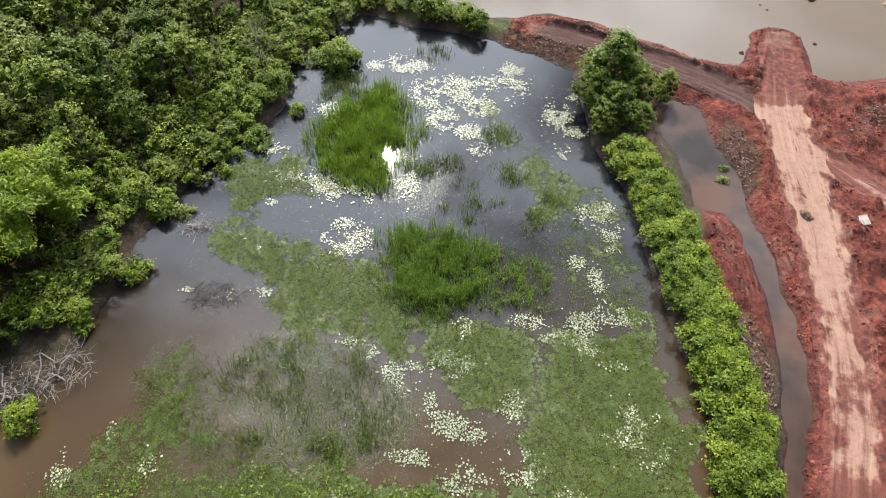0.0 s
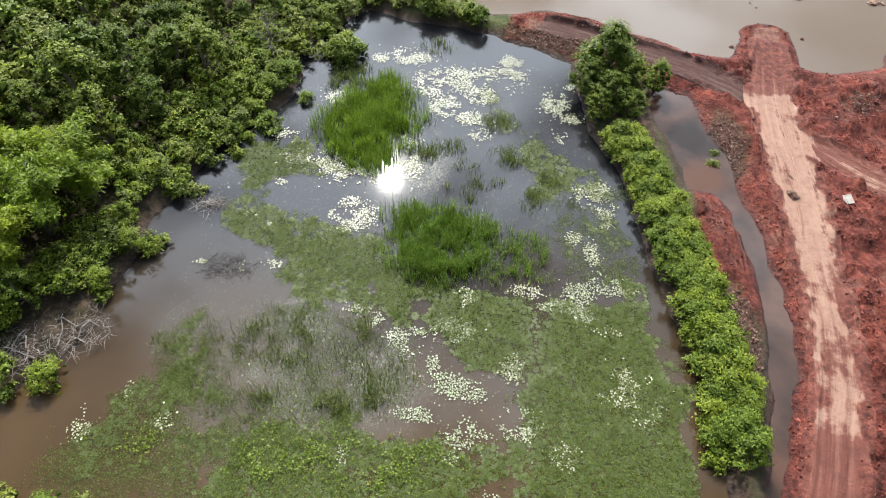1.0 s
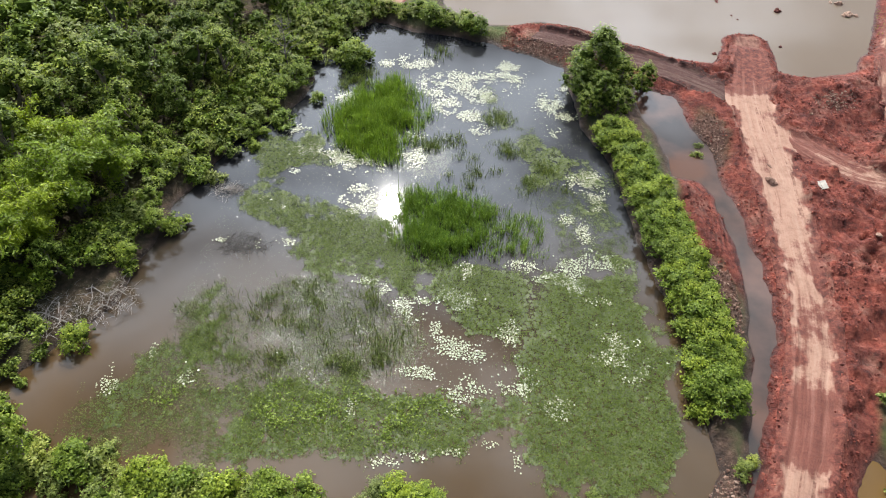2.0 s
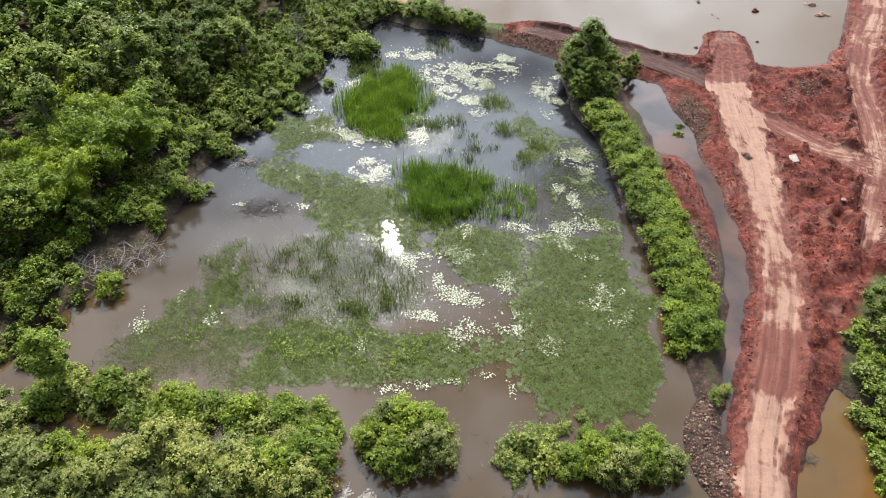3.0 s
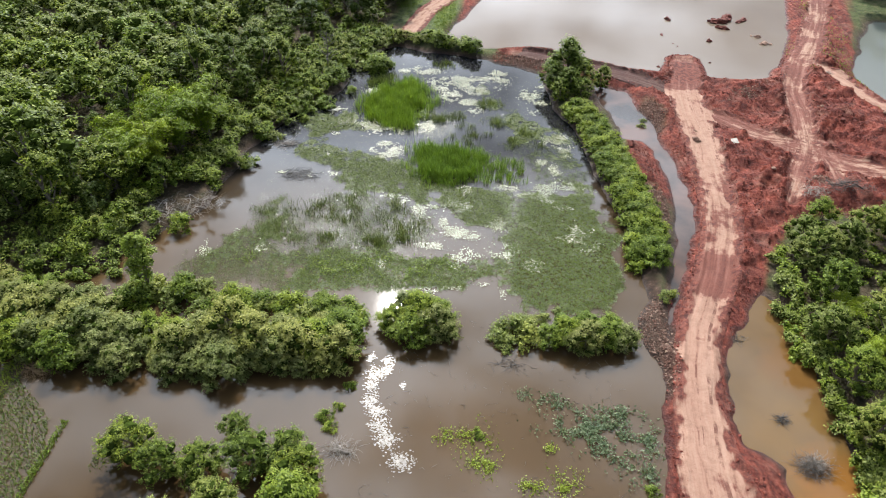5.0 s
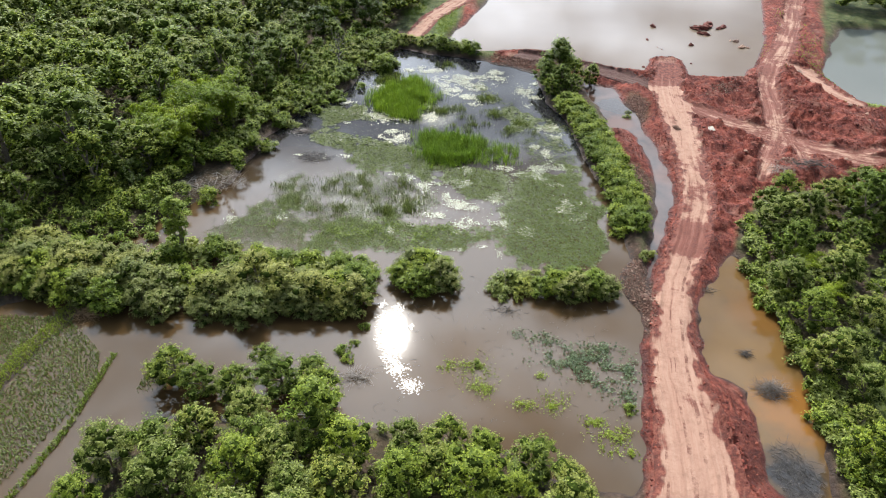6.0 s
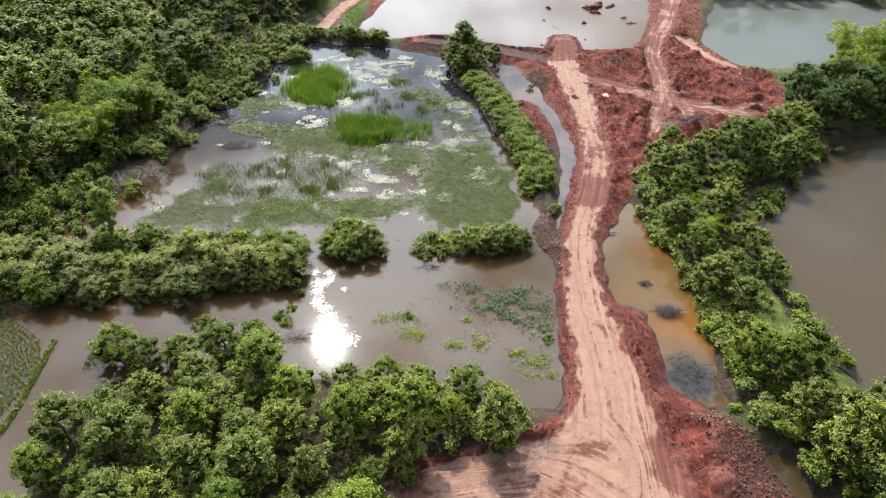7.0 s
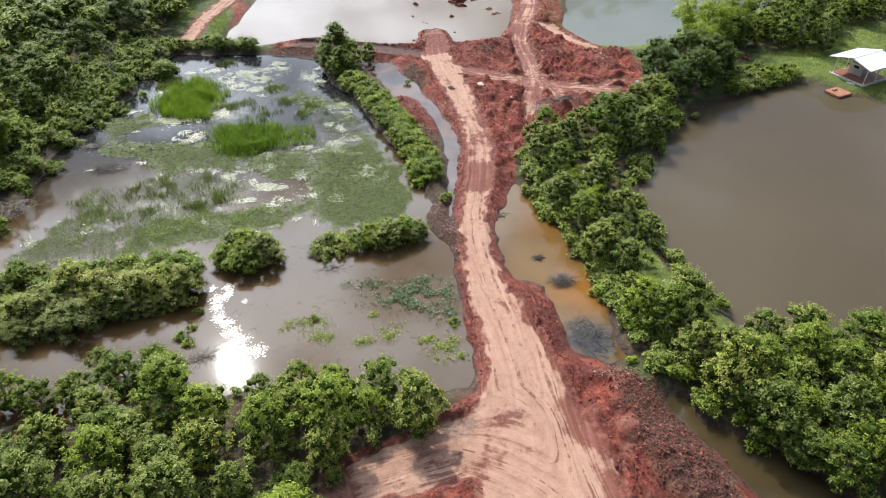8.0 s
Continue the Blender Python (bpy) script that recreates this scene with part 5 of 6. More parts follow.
def weed(name, chance, count, size, rise, material, label):
    x, y = scatter(count, -31, 19, 4, 57, chance)
    p = np.stack([x, y, 0.02 + rise * RNG.random(len(x)) * (0.2 + 1.3 * vnoise(x * 1.3, y * 1.3, 79) ** 2)], 1)
    V, Fs = leaflets(p, np.tile([0, 0, 0.6], (len(p), 1)), size, 0.6, 0.9, 0.8)
    return tagged(new(name, mesh_of(name, V, Fs, material)), label, "water plants", kind="stuff")


film_of("algae_film", mat_chance, 46000, FILM, "thin olive film of algae and stems under the floating grass")
weed("floating_grass", mat_chance, 900000, 0.102, 0.22, MAT_LEAF, "mat of floating green water grass")
weed("floating_weed", olive_chance, 640000, 0.09, 0.1, WORT, "thin dull olive weed at the water's surface")

# flat floating leaves that catch the sun between the stems
x, y = scatter(400000, -24, 12, 12, 56, looked_up(lambda x, y: 0.04 + 0.85 * np.maximum(smooth(-from_edge(SEDGE_WATER, x, y), -2.0, 1.5), smooth(-np.hypot((x + 6) / 4.5, (y - 41.5) / 5), -1.2, -0.5)) * smooth(fbm(x, y, 2.2, 4, 83), -0.35, 0.3), -24, 12, 12, 56, 0.25))
V, Fs = leaflets(np.stack([x, y, np.full(len(x), 0.015)], 1), np.tile([0, 0, 3.0], (len(x), 1)), 0.06, 0.75, 3.0, 0.55)
tagged(new("floating_leaves", mesh_of("floating_leaves", V, Fs, leaf_material("wet_floating_leaves", (0.06, 0.07, 0.035), (0.11, 0.12, 0.06), (0.18, 0.19, 0.11), 0.22, 0.05, 0.6))), "scattered small wet floating leaves", "water plants", kind="stuff")


def blades(x, y, tall, wide, lean=0.25):
    """Upright bent blades that taper to a tip."""
    n = len(x)
    a = RNG.uniform(0, 6.283, n)
    h = tall * RNG.uniform(0.55, 1.1, n)  # tall: one height, or one for each blade
    d = np.stack([np.cos(a), np.sin(a), 0 * a], 1)
    side = np.stack([-np.sin(a), np.cos(a), 0 * a], 1) * (wide * 0.5)
    base = np.stack([x, y, np.full(n, -0.05)], 1)
    l1, l2 = (lean * RNG.uniform(0, 0.5, n) * h)[:, None], (lean * RNG.uniform(0.5, 1.7, n) * h)[:, None]
    mid, tip = base + d * l1 + np.stack([0 * h, 0 * h, h * 0.6], 1), base + d * l2 + np.stack([0 * h, 0 * h, h], 1)
    V = np.stack([base - side, base + side, mid + side * 0.8, mid - side * 0.8, tip], 1).reshape(-1, 3)
    k = 5 * np.arange(n)[:, None]
    return V, np.concatenate([k + np.array([[0, 1, 2]]), k + np.array([[0, 2, 3]]), k + np.array([[3, 2, 4]])])


def ragged_tall(x, y, low, high):
    """How tall a stand grows at a place, in uneven clumps."""
    return low + (high - low) * np.clip(0.5 + 0.9 * fbm(x, y, 1.5, 3, 84), 0, 1)


for outline, count in zip(REEDS, (68000, 44000)):
    px, py = [q[0] for q in outline], [q[1] for q in outline]
    x, y = scatter(count, min(px) - 2, max(px) + 2, min(py) - 2, max(py) + 2, lambda x, y: smooth(-from_edge(outline, x, y) - 1.6 * fbm(x, y, 1.6, 5, 81), -1.3, 2.6) * (0.15 + 0.85 * smooth(fbm(x, y, 0.6, 3, 82), -0.35, 0.25)))
    V, Fs = blades(x, y, ragged_tall(x, y, 0.75, 1.8), 0.045, 0.35)
    tagged(new("reed_bed", mesh_of("reed_bed", V, Fs, REED)), "dense bed of tall green reeds in the marsh", "reeds", kind="stuff")
x, y = scatter(105000, -12, 9, 25, 56, lambda x, y: 0.8 * np.maximum(smooth(-from_edge(THIN_REEDS[0], x, y), -0.8, 0.8), 0.6 * smooth(-from_edge(THIN_REEDS[1], x, y), -0.8, 0.8)) * (0.08 + 0.62 * smooth(fbm(x, y, 0.7, 4, 86), -0.3, 0.4)))
V, Fs = blades(x, y, ragged_tall(x, y, 0.7, 1.4), 0.04, 0.45)
tagged(new("reed_bed", mesh_of("reed_bed", V, Fs, REED)), "thin loose stand of green reeds", "reeds", kind="stuff")


def thin_chance(x, y):
    out = 0.2 * smooth(-from_edge(SEDGE_WATER, x, y), -1.0, 1.5)
    for tx, ty, r in ((-15.5, 21.2, 1.5), (-6.5, 19.6, 1.0), (-9.6, 15.5, 1.8), (-13.5, 18.1, 1.5), (-8.1, 21.6, 1.4), (-14.1, 15.5, 1.4), (-6.4, 16.1, 1.3), (-12.6, 21.9, 1.5), (-0.6, 41.1, 1.1), (-2.4, 43.8, 1.4),
                      (0.6, 39.1, 1.0), (2.7, 38.6, 1.0), (3.6, 42.9, 1.6), (9.8, 37.3, 1.0), (5.8, 38.2, 1.0), (7.9, 40.4, 1.3), (-4.9, 60.4, 1.5), (2.4, 48.1, 1.7), (-13.4, 54.0, 2.2), (-15.0, 53.0, 1.8),
                      (-1.4, 38.2, 1.2), (0.7, 36.8, 1.0), (5.8, 36.9, 1.2), (-5.0, 42.8, 1.6)):
        out = np.maximum(out, 0.7 * smooth(-np.hypot((x - tx) / 1.25, y - ty), -r * 1.3, -r * 0.1))
    return out * smooth(fbm(x, y, 1.2, 4, 85), -0.35, 0.3)


x, y = scatter(330000, -25, 12, 12, 62, looked_up(thin_chance, -25, 12, 12, 62, 0.2))
V, Fs = blades(x, y, ragged_tall(x, y, 0.4, 0.95), 0.04, 0.5)
tagged(new("sedge", mesh_of("sedge", V, Fs, SEDGE)), "thin tufts of green sedge rising from the water", "reeds", kind="stuff")

# lily pads: middle and half spread of each drift
PADS = [(-7.8, 58.2, 2.2, 1.3), (-11.1, 57.6, 0.9, 0.8), (-4.6, 53.8, 2.0, 2.2), (-1.7, 54.6, 2.6, 2.0), (0.5, 52.1, 1.7, 1.4), (-3.1, 49.9, 1.6, 1.5), (2.8, 55.5, 2.4, 1.7), (3.7, 58.3, 1.1, 1.1), (8.5, 51.6, 1.3, 1.7),
        (10.3, 49.3, 1.2, 0.8), (8.8, 46.4, 0.8, 0.8), (0.1, 48.3, 2.0, 0.9), (0.8, 46.0, 1.1, 0.8), (10.9, 54.4, 1.0, 0.8), (-18.9, 43.8, 1.2, 0.9), (-14.5, 50.3, 1.3, 1.2), (-17.2, 41.0, 1.5, 1.0), (-18.0, 37.7, 0.7, 0.5)]
PADS_MIDDLE = [(-13.8, 40.6, 1.5, 1.6), (-12.0, 39.3, 1.3, 1.1), (-10.7, 39.1, 2.0, 0.9), (-10.1, 33.9, 1.6, 1.7), (-10.9, 35.4, 1.2, 0.8), (-11.9, 34.0, 0.8, 0.7), (-6.6, 42.7, 1.6, 2.0), (-5.8, 40.6, 1.1, 1.4), (-19.8, 33.3, 0.6, 0.4),
               (-18.2, 32.2, 0.6, 0.4), (-16.4, 27.9, 0.8, 0.4), (-18.9, 27.3, 0.5, 0.4), (-22.7, 27.5, 0.6, 0.3), (0.4, 26.0, 0.8, 0.8), (5.5, 27.0, 1.3, 0.6), (11.4, 38.4, 1.3, 1.3), (12.3, 39.5, 1.1, 0.7), (12.8, 36.9, 0.8, 1.3),
               (12.9, 34.7, 0.6, 0.5), (9.7, 33.2, 0.7, 0.7), (11.2, 31.0, 0.8, 1.7)]
PADS_NEAR = [(12.7, 28.1, 1.7, 1.0), (9.9, 27.1, 1.2, 1.1), (9.1, 25.7, 1.4, 0.8), (10.2, 24.8, 0.9, 0.5), (7.1, 25.6, 0.9, 0.4), (-8.5, 24.0, 1.1, 0.4), (-7.0, 23.1, 0.9, 0.6), (-4.6, 21.6, 1.1, 0.8), (-3.7, 20.8, 0.9, 0.9),
             (-0.4, 22.7, 1.5, 1.0), (-3.4, 22.2, 0.9, 0.5), (-1.8, 19.5, 0.5, 0.7), (-1.1, 18.5, 0.6, 0.4), (0.0, 17.7, 1.4, 0.9), (1.2, 17.2, 1.2, 0.6), (-2.5, 15.2, 1.8, 0.5), (1.0, 13.9, 1.6, 0.9), (4.9, 15.2, 1.5, 1.1)]
PADS_SOUTH = [(5.1, 14.3, 0.9, 0.7), (-24.6, 15.0, 0.5, 0.9), (-26.5, 13.7, 1.2, 0.3), (-20.7, 13.3, 0.9, 0.7), (-26.8, 12.0, 0.8, 0.8), (-4.6, 7.6, 1.1, 0.4), (0.3, 8.8, 0.9, 0.3), (-7.6, 11.7, 0.4, 0.8), (8.3, 12.9, 1.2, 0.9),
              (5.0, 8.5, 0.4, 0.6), (0.0, 12.1, 0.6, 0.5), (-2.4, 8.3, 0.9, 0.3), (3.0, 9.6, 0.6, 0.3), (13.2, 18.6, 2.0, 1.8), (4.3, 19.6, 0.8, 1.3), (11.9, 23.5, 1.2, 0.5), (14.2, 17.0, 1.2, 1.2)]


def pads(name, drifts, full, label):
    """Round leaves with a notch, side by side in ragged drifts that thin out."""
    ax, ay = np.meshgrid(np.arange(-28, 19, 0.135), np.arange(4, 62, 0.135))
    x, y = ax.ravel() + RNG.uniform(-0.07, 0.07, ax.size), ay.ravel() + RNG.uniform(-0.07, 0.07, ax.size)
    chance = np.zeros(x.size)
    for cx, cy, rx, ry in drifts:
        q = np.hypot((x - cx) / rx, (y - cy) / ry)
        chance = np.maximum(chance, full * smooth(-q, -1.45, -0.6) + 0.022 * smooth(-q, -2.6, -1.0))
    some = chance > 0.001
    x, y, chance = x[some], y[some], chance[some]
    chance = chance * smooth(fbm(x, y, 1.1, 4, 91), -0.4, 0.02)
    keep = RNG.random(len(x)) < chance
    x, y = x[keep], y[keep]
    n = len(x)
    r = RNG.uniform(0.035, 0.085, n)
    ang = np.linspace(0.25, 6.03, 8)[None] + RNG.uniform(0, 6.283, n)[:, None]
    z = 0.05 + RNG.uniform(0, 0.05, n)
    tx, ty = RNG.normal(0, 0.07, n), RNG.normal(0, 0.07, n)
    rx, ry = r[:, None] * np.cos(ang), r[:, None] * np.sin(ang)
    V = np.stack([x[:, None] + rx, y[:, None] + ry, z[:, None] + rx * tx[:, None] + ry * ty[:, None]], -1).reshape(-1, 3)
    return tagged(new(name, mesh_of(name, V, np.arange(8 * n).reshape(n, 8), PAD)), label, "lily pads", kind="stuff")


pads("lily_pads", PADS, 0.95, "drifts of pale glossy water lily pads on open water")
pads("lily_pads", PADS_MIDDLE, 0.9, "small drifts of pale glossy water lily pads")
pads("lily_pads", PADS_NEAR, 1.0, "drifts of pale yellow-green water lily pads along the mat")
pads("lily_pads", PADS_SOUTH, 0.6, "sparse pale yellow-green water lily pads among floating grass")


# ---- marsh plants by the track, scum, twigs ----
def plant_patch(name, drifts, dense, size, material, label, lift=0.15, category="water plants"):
    P = []
    for cx, cy, ax, ay in drifts:
        n = int(1.8 * dense * ax * ay * 3.1)
        q = np.stack([cx + ax * 0.62 * RNG.normal(0, 1, n), cy + ay * 0.62 * RNG.normal(0, 1, n), 0.02 + lift * RNG.random(n)], 1)
        P.append(q[fbm(q[:, 0], q[:, 1], 0.9, 4, 95) > 0.0 + 0.22 * RNG.normal(0, 1, n)])
    p = np.concatenate(P)
    V, Fs = leaflets(p, np.tile([0, 0, 0.5], (len(p), 1)), size * 0.8, 0.65, 0.8, 0.8)
    return tagged(new(name, mesh_of(name, V, Fs, material)), label, category, kind="stuff")


plant_patch("water_weed", [(12.2, -6.6, 3.2, 1.5), (14.4, -8.2, 1.9, 1.5), (8.3, -3.8, 1.5, 0.6), (10.2, -4.8, 1.2, 0.6), (15.6, -5.0, 1.4, 0.6), (16.0, -10.6, 1.2, 1.0), (17.2, -7.0, 0.7, 1.6)], 90, 0.26, BLUE_LEAF,
            "grey-green water weed in the shallow water", 0.3)
plant_patch("water_lettuce", [(10.4, -11.9, 1.3, 0.9), (15.0, -14.6, 1.6, 1.0), (13.6, -13.6, 0.8, 0.5), (9.2, -8.9, 0.45, 0.4), (14.4, -16.2, 0.6, 0.5), (3.1, -9.0, 1.2, 1.5), (3.9, -10.9, 0.9, 1.0), (0.6, -8.5, 0.8, 0.6),
                              (7.6, -12.4, 0.8, 0.5), (16.2, -16.6, 0.7, 0.5)], 130, 0.2, LIME_LEAF, "lime green floating water plants", 0.25)
plant_patch("marsh_herb", [(-9.5, 11.5, 4.5, 2.0), (-13, 10.5, 2.5, 1.2), (-4.5, 10.5, 2.5, 1.5), (-1.5, 12.2, 2.0, 1.0), (-22, 11.5, 2.0, 1.0)], 34, 0.24, LIME_LEAF, "yellow-green marsh herbs among floating grass", 0.4)
for px, py, sc in ((16.8, -12, 0.5), (3.3, -8.2, 0.45), (-9.3, -7.6, 0.6), (-8.7, -8.6, 0.5), (-7.8, -4.4, 0.45), (-8.4, -6.6, 0.4)):
    SHRUB.put(px, py, sc, 1, group="small shrubs in the marsh")


def flakes(name, drifts, dense, size, material, label, category):
    """Ragged floating scraps, six corners each."""
    xs, ys = [], []
    for cx, cy, ax, ay in drifts:
        n = int(dense * ax * ay)
        xs.append(cx + RNG.normal(0, 0.55, n) * ax)
        ys.append(cy + RNG.normal(0, 0.55, n) * ay)
    x, y = np.concatenate(xs), np.concatenate(ys)
    n = len(x)
    ang = np.linspace(0, 5.24, 6)[None] + RNG.uniform(0, 6.283, n)[:, None]
    r = size * RNG.uniform(0.4, 1.3, (n, 1)) * RNG.uniform(0.5, 1.2, (n, 6))
    V = np.stack([x[:, None] + r * np.cos(ang), y[:, None] + 0.7 * r * np.sin(ang), 0.02 + 0.03 * RNG.random((n, 1)) + r * np.cos(ang) * RNG.normal(0, 0.09, (n, 1))], -1).reshape(-1, 3)
    return tagged(new(name, mesh_of(name, V, np.arange(6 * n).reshape(n, 6), material)), label, category, kind="stuff")


flakes("floating_scum", [(-5.0, -1.2, 0.5, 0.5), (-5.9, -2.7, 0.7, 0.6), (-4.9, -2.2, 0.4, 0.7), (-6.1, -3.9, 0.5, 0.7), (-5.9, -5.6, 0.6, 0.8), (-5.3, -6.6, 0.8, 0.6), (-4.8, -8.0, 0.8, 0.7), (-3.9, -9.3, 0.8, 0.7), (-3.4, -3.8, 0.3, 0.3),
                         (-6.6, -1.0, 0.3, 0.6), (-2.6, -11.2, 0.9, 0.8)], 420, 0.095, FLAKE, "drift of pale dry plant scum on the water", "scum")


def sticks(name, places, spans, reach, material, thick, rise=0.25, sides=3):
    """Thin crooked sticks joined in one mesh."""
    n = len(places)
    a, up = RNG.uniform(0, 6.283, n), RNG.uniform(-0.15, 1.0, n) * rise
    d = np.stack([np.cos(a), np.sin(a), up], 1) * spans[:, None]
    kink = RNG.normal(0, 0.12, (n, 3)) * spans[:, None]
    V = []
    for c, r in ((places, thick), (places + d * 0.5 + kink, thick * 0.75), (places + d, thick * 0.3)):
        for k in range(sides):
            t = 6.283 * k / sides
            side = np.stack([-np.sin(a) * math.cos(t), np.cos(a) * math.cos(t), np.full(n, math.sin(t))], 1)
            V.append(c + side * r)
    V = np.stack(V, 1).reshape(-1, 3)
    f = [(s * sides + k, s * sides + (k + 1) % sides, (s + 1) * sides + (k + 1) % sides, (s + 1) * sides + k) for s in (0, 1) for k in range(sides)]
    Fs = (np.array(f)[None] + 3 * sides * np.arange(n)[:, None, None]).reshape(-1, 4)
    return mesh_of(name, V, Fs, material)


n = 260
pl = np.stack([RNG.uniform(-6, 17, n), RNG.uniform(-15, 5, n), np.full(n, 0.02)], 1)
tagged(new("twigs", sticks("twigs", pl, RNG.uniform(0.2, 0.8, n), 1, ROOT, 0.018, 0.12)), "scattered dead twigs floating on the marsh", "twigs", kind="stuff")


def brush(x, y, ax, ay, count, tall, material, label, z=None):
    """A heap of dead branches."""
    a, r = RNG.uniform(0, 6.283, count), RNG.random(count) ** 0.6
    pl = np.stack([ax * r * np.cos(a), ay * r * np.sin(a), tall * RNG.random(count) * (1.05 - r)], 1)
    root = new("brush_pile")
    root.location = (x, y, max(0.0, float(height(x, y))) if z is None else z)
    part("branch_tangle", sticks("branch_tangle", pl, RNG.uniform(0.25, 1.3, count) * min(1.0, ax), 1, material, 0.017, 0.3), material, root)
    for k in range(5 if tall > 0.3 else 0):
        bm = bmesh.new()
        t = RNG.uniform(0, 6.283)
        limb(bm, (ax * 0.6 * math.cos(t), ay * 0.6 * math.sin(t), 0.0), (-ax * 0.7 * math.cos(t + 0.7), -ay * 0.7 * math.sin(t + 0.7), tall * RNG.uniform(0.3, 1.0)), 0.07, 0.02, RNG, 4)
        part("dead_limb", bm, material, root)
    return tagged(root, label, "brush pile")


GREY_DARK = plain_material("wet_dark_twigs", (0.05, 0.045, 0.04), (0.13, 0.115, 0.10), 3.0)
brush(-30.6, 19.6, 3.4, 2.4, 330, 0.35, DEAD, "heap of bleached grey dead branches on the shore")
brush(-33.4, 17.6, 2.6, 2.2, 220, 0.4, DEAD, "bleached grey fallen branches at the wood's edge")
brush(-23.8, 34.2, 1.6, 1.0, 160, 0.4, DEAD, "grey drowned branches in the water")
brush(-20.3, 27.2, 2.6, 1.3, 260, 0.25, GREY_DARK, "dark drowned branches lying in the water")
brush(29.7, -8.7, 1.3, 1.0, 420, 0.9, ROOT, "grey uprooted tree stump with tangled roots in the pool")
brush(28.6, -4.4, 0.7, 0.5, 70, 0.4, GREY_DARK, "small dark snag in the pool")
brush(29.0, -17.2, 1.8, 2.8, 420, 0.04, GREY_DARK, "drowned dark twigs at the pool's end")
brush(45.0, 28.0, 3.2, 1.5, 240, 0.35, GREY_DARK, "dark heap of cleared brush on red earth")
brush(41.0, 27.0, 2.0, 1.2, 140, 0.35, DEAD, "grey heap of cleared roots on red earth")
brush(27.0, 4.6, 0.9, 0.5, 60, 0.25, GREY_DARK, "dark twigs at the pool's edge")
brush(-7.5, -10.6, 1.4, 0.7, 160, 0.5, DEAD, "grey dead branches at the water's edge")
brush(5.8, -0.6, 1.0, 0.4, 60, 0.3, GREY_DARK, "dark drowned twigs in the marsh")
brush(13.6, -24.7, 1.7, 1.2, 150, 0.12, DEAD, "pale dry cut branches beside the turning place")
brush(54.9, 61.6, 0.8, 0.6, 40, 0.5, DEAD, "grey stump with broken roots on the dam")
brush(-35.5, -5.2, 2.0, 0.9, 240, 0.9, plain_material("dead_bracken", (0.16, 0.10, 0.05), (0.30, 0.20, 0.10), 2.0), "brown dead shrub beside the rice field")

def snag(x, y, tall, seed, label):
    """A dead standing tree: a crooked trunk with bare forking limbs and twigs."""
    rng = np.random.default_rng(seed)
    root = new("dead_tree")
    root.location = (x, y, max(0.0, ground_at(x, y)) - 0.1)
    bm = bmesh.new()
    limb(bm, (0, 0, 0), (0.3, 0.2, tall), 0.13, 0.03, rng, 5, 0.05)
    part("trunk", bm, ROOT, root)
    for k in range(16):
        f, a = 0.3 + 0.65 * k / 15, 2.4 * k + rng.uniform(-0.4, 0.4)
        reach = tall * 0.34 * (1.15 - f) + 0.5
        foot = (0.3 * f, 0.2 * f, tall * f)
        tip = (foot[0] + reach * math.cos(a), foot[1] + reach * math.sin(a), foot[2] + reach * rng.uniform(0.4, 0.9))
        bm = bmesh.new()
        limb(bm, foot, tip, 0.05, 0.014, rng, 3, 0.15)
        for j in range(4):
            g = rng.uniform(0.4, 1.0)
            start = [p + g * (q - p) for p, q in zip(foot, tip)]
            limb(bm, start, [p + d for p, d in zip(start, rng.normal(0, 0.45, 3) + np.array([0, 0, 0.3]))], 0.018, 0.006, rng, 2, 0.1)
        part("branch", bm, ROOT, root)
    return tagged(root, label, "dead tree")


snag(-22.6, 54.6, 6.5, 301, "bare grey-brown dead tree standing at the wood's edge")

# ---- rice field and grassy banks ----
rx, ry = np.meshgrid(np.arange(-52, -29.5, 0.27), np.arange(-31, -3, 0.22))
rx, ry = rx.ravel() + RNG.normal(0, 0.05, rx.size), ry.ravel() + RNG.normal(0, 0.05, rx.size)
FIELD = [(-62, -9), (-43, -6), (-37, -5.5), (-31.5, -10), (-30, -14), (-32.5, -24), (-36, -46), (-62, -46)]
gone, gw, _ = along(BUND, rx, ry)
ok = (from_edge(FIELD, rx, ry) < -0.2) & (gone > 0.9) & (RNG.random(rx.size) < 0.9)
thick = np.where(rx[ok] < -39.2, 5, 4)
rx, ry = np.repeat(rx[ok], thick), np.repeat(ry[ok], thick)
V, Fs = blades(rx + RNG.normal(0, 0.06, rx.size), ry + RNG.normal(0, 0.06, rx.size), 0.32, 0.075, 0.6)
tagged(new("rice_plants", mesh_of("rice_plants", V, Fs, RICE)), "rows of young rice standing in grey water", "rice", kind="stuff")
lx, ly = scatter(9000, -34, -29.5, -30, -10, lambda x, y: 1.0 * (np.abs(x - np.interp(y, [-28.2, -18.7, -11.2], [-31.9, -30.4, -30.4])) < 0.3))
V, Fs = blades(lx, ly, 0.35, 0.09, 0.6)
tagged(new("field_edge_grass", mesh_of("field_edge_grass", V, Fs, GRASS)), "thin line of bright grass along the rice field's edge", "grass", kind="stuff")
px_, py_ = scatter(26000, -26.5, -17, -22, -8, lambda x, y: 0.6 * smooth(-np.hypot((x + 26.5) / 3.5, (y + 11.5) / 3.0), -1.0, -0.5))
V, Fs = blades(px_, py_, 0.28, 0.06, 0.5)
tagged(new("rice_plants", mesh_of("rice_plants", V, Fs, SEDGE)), "sparse young rice in the corner of the field", "rice", kind="stuff")

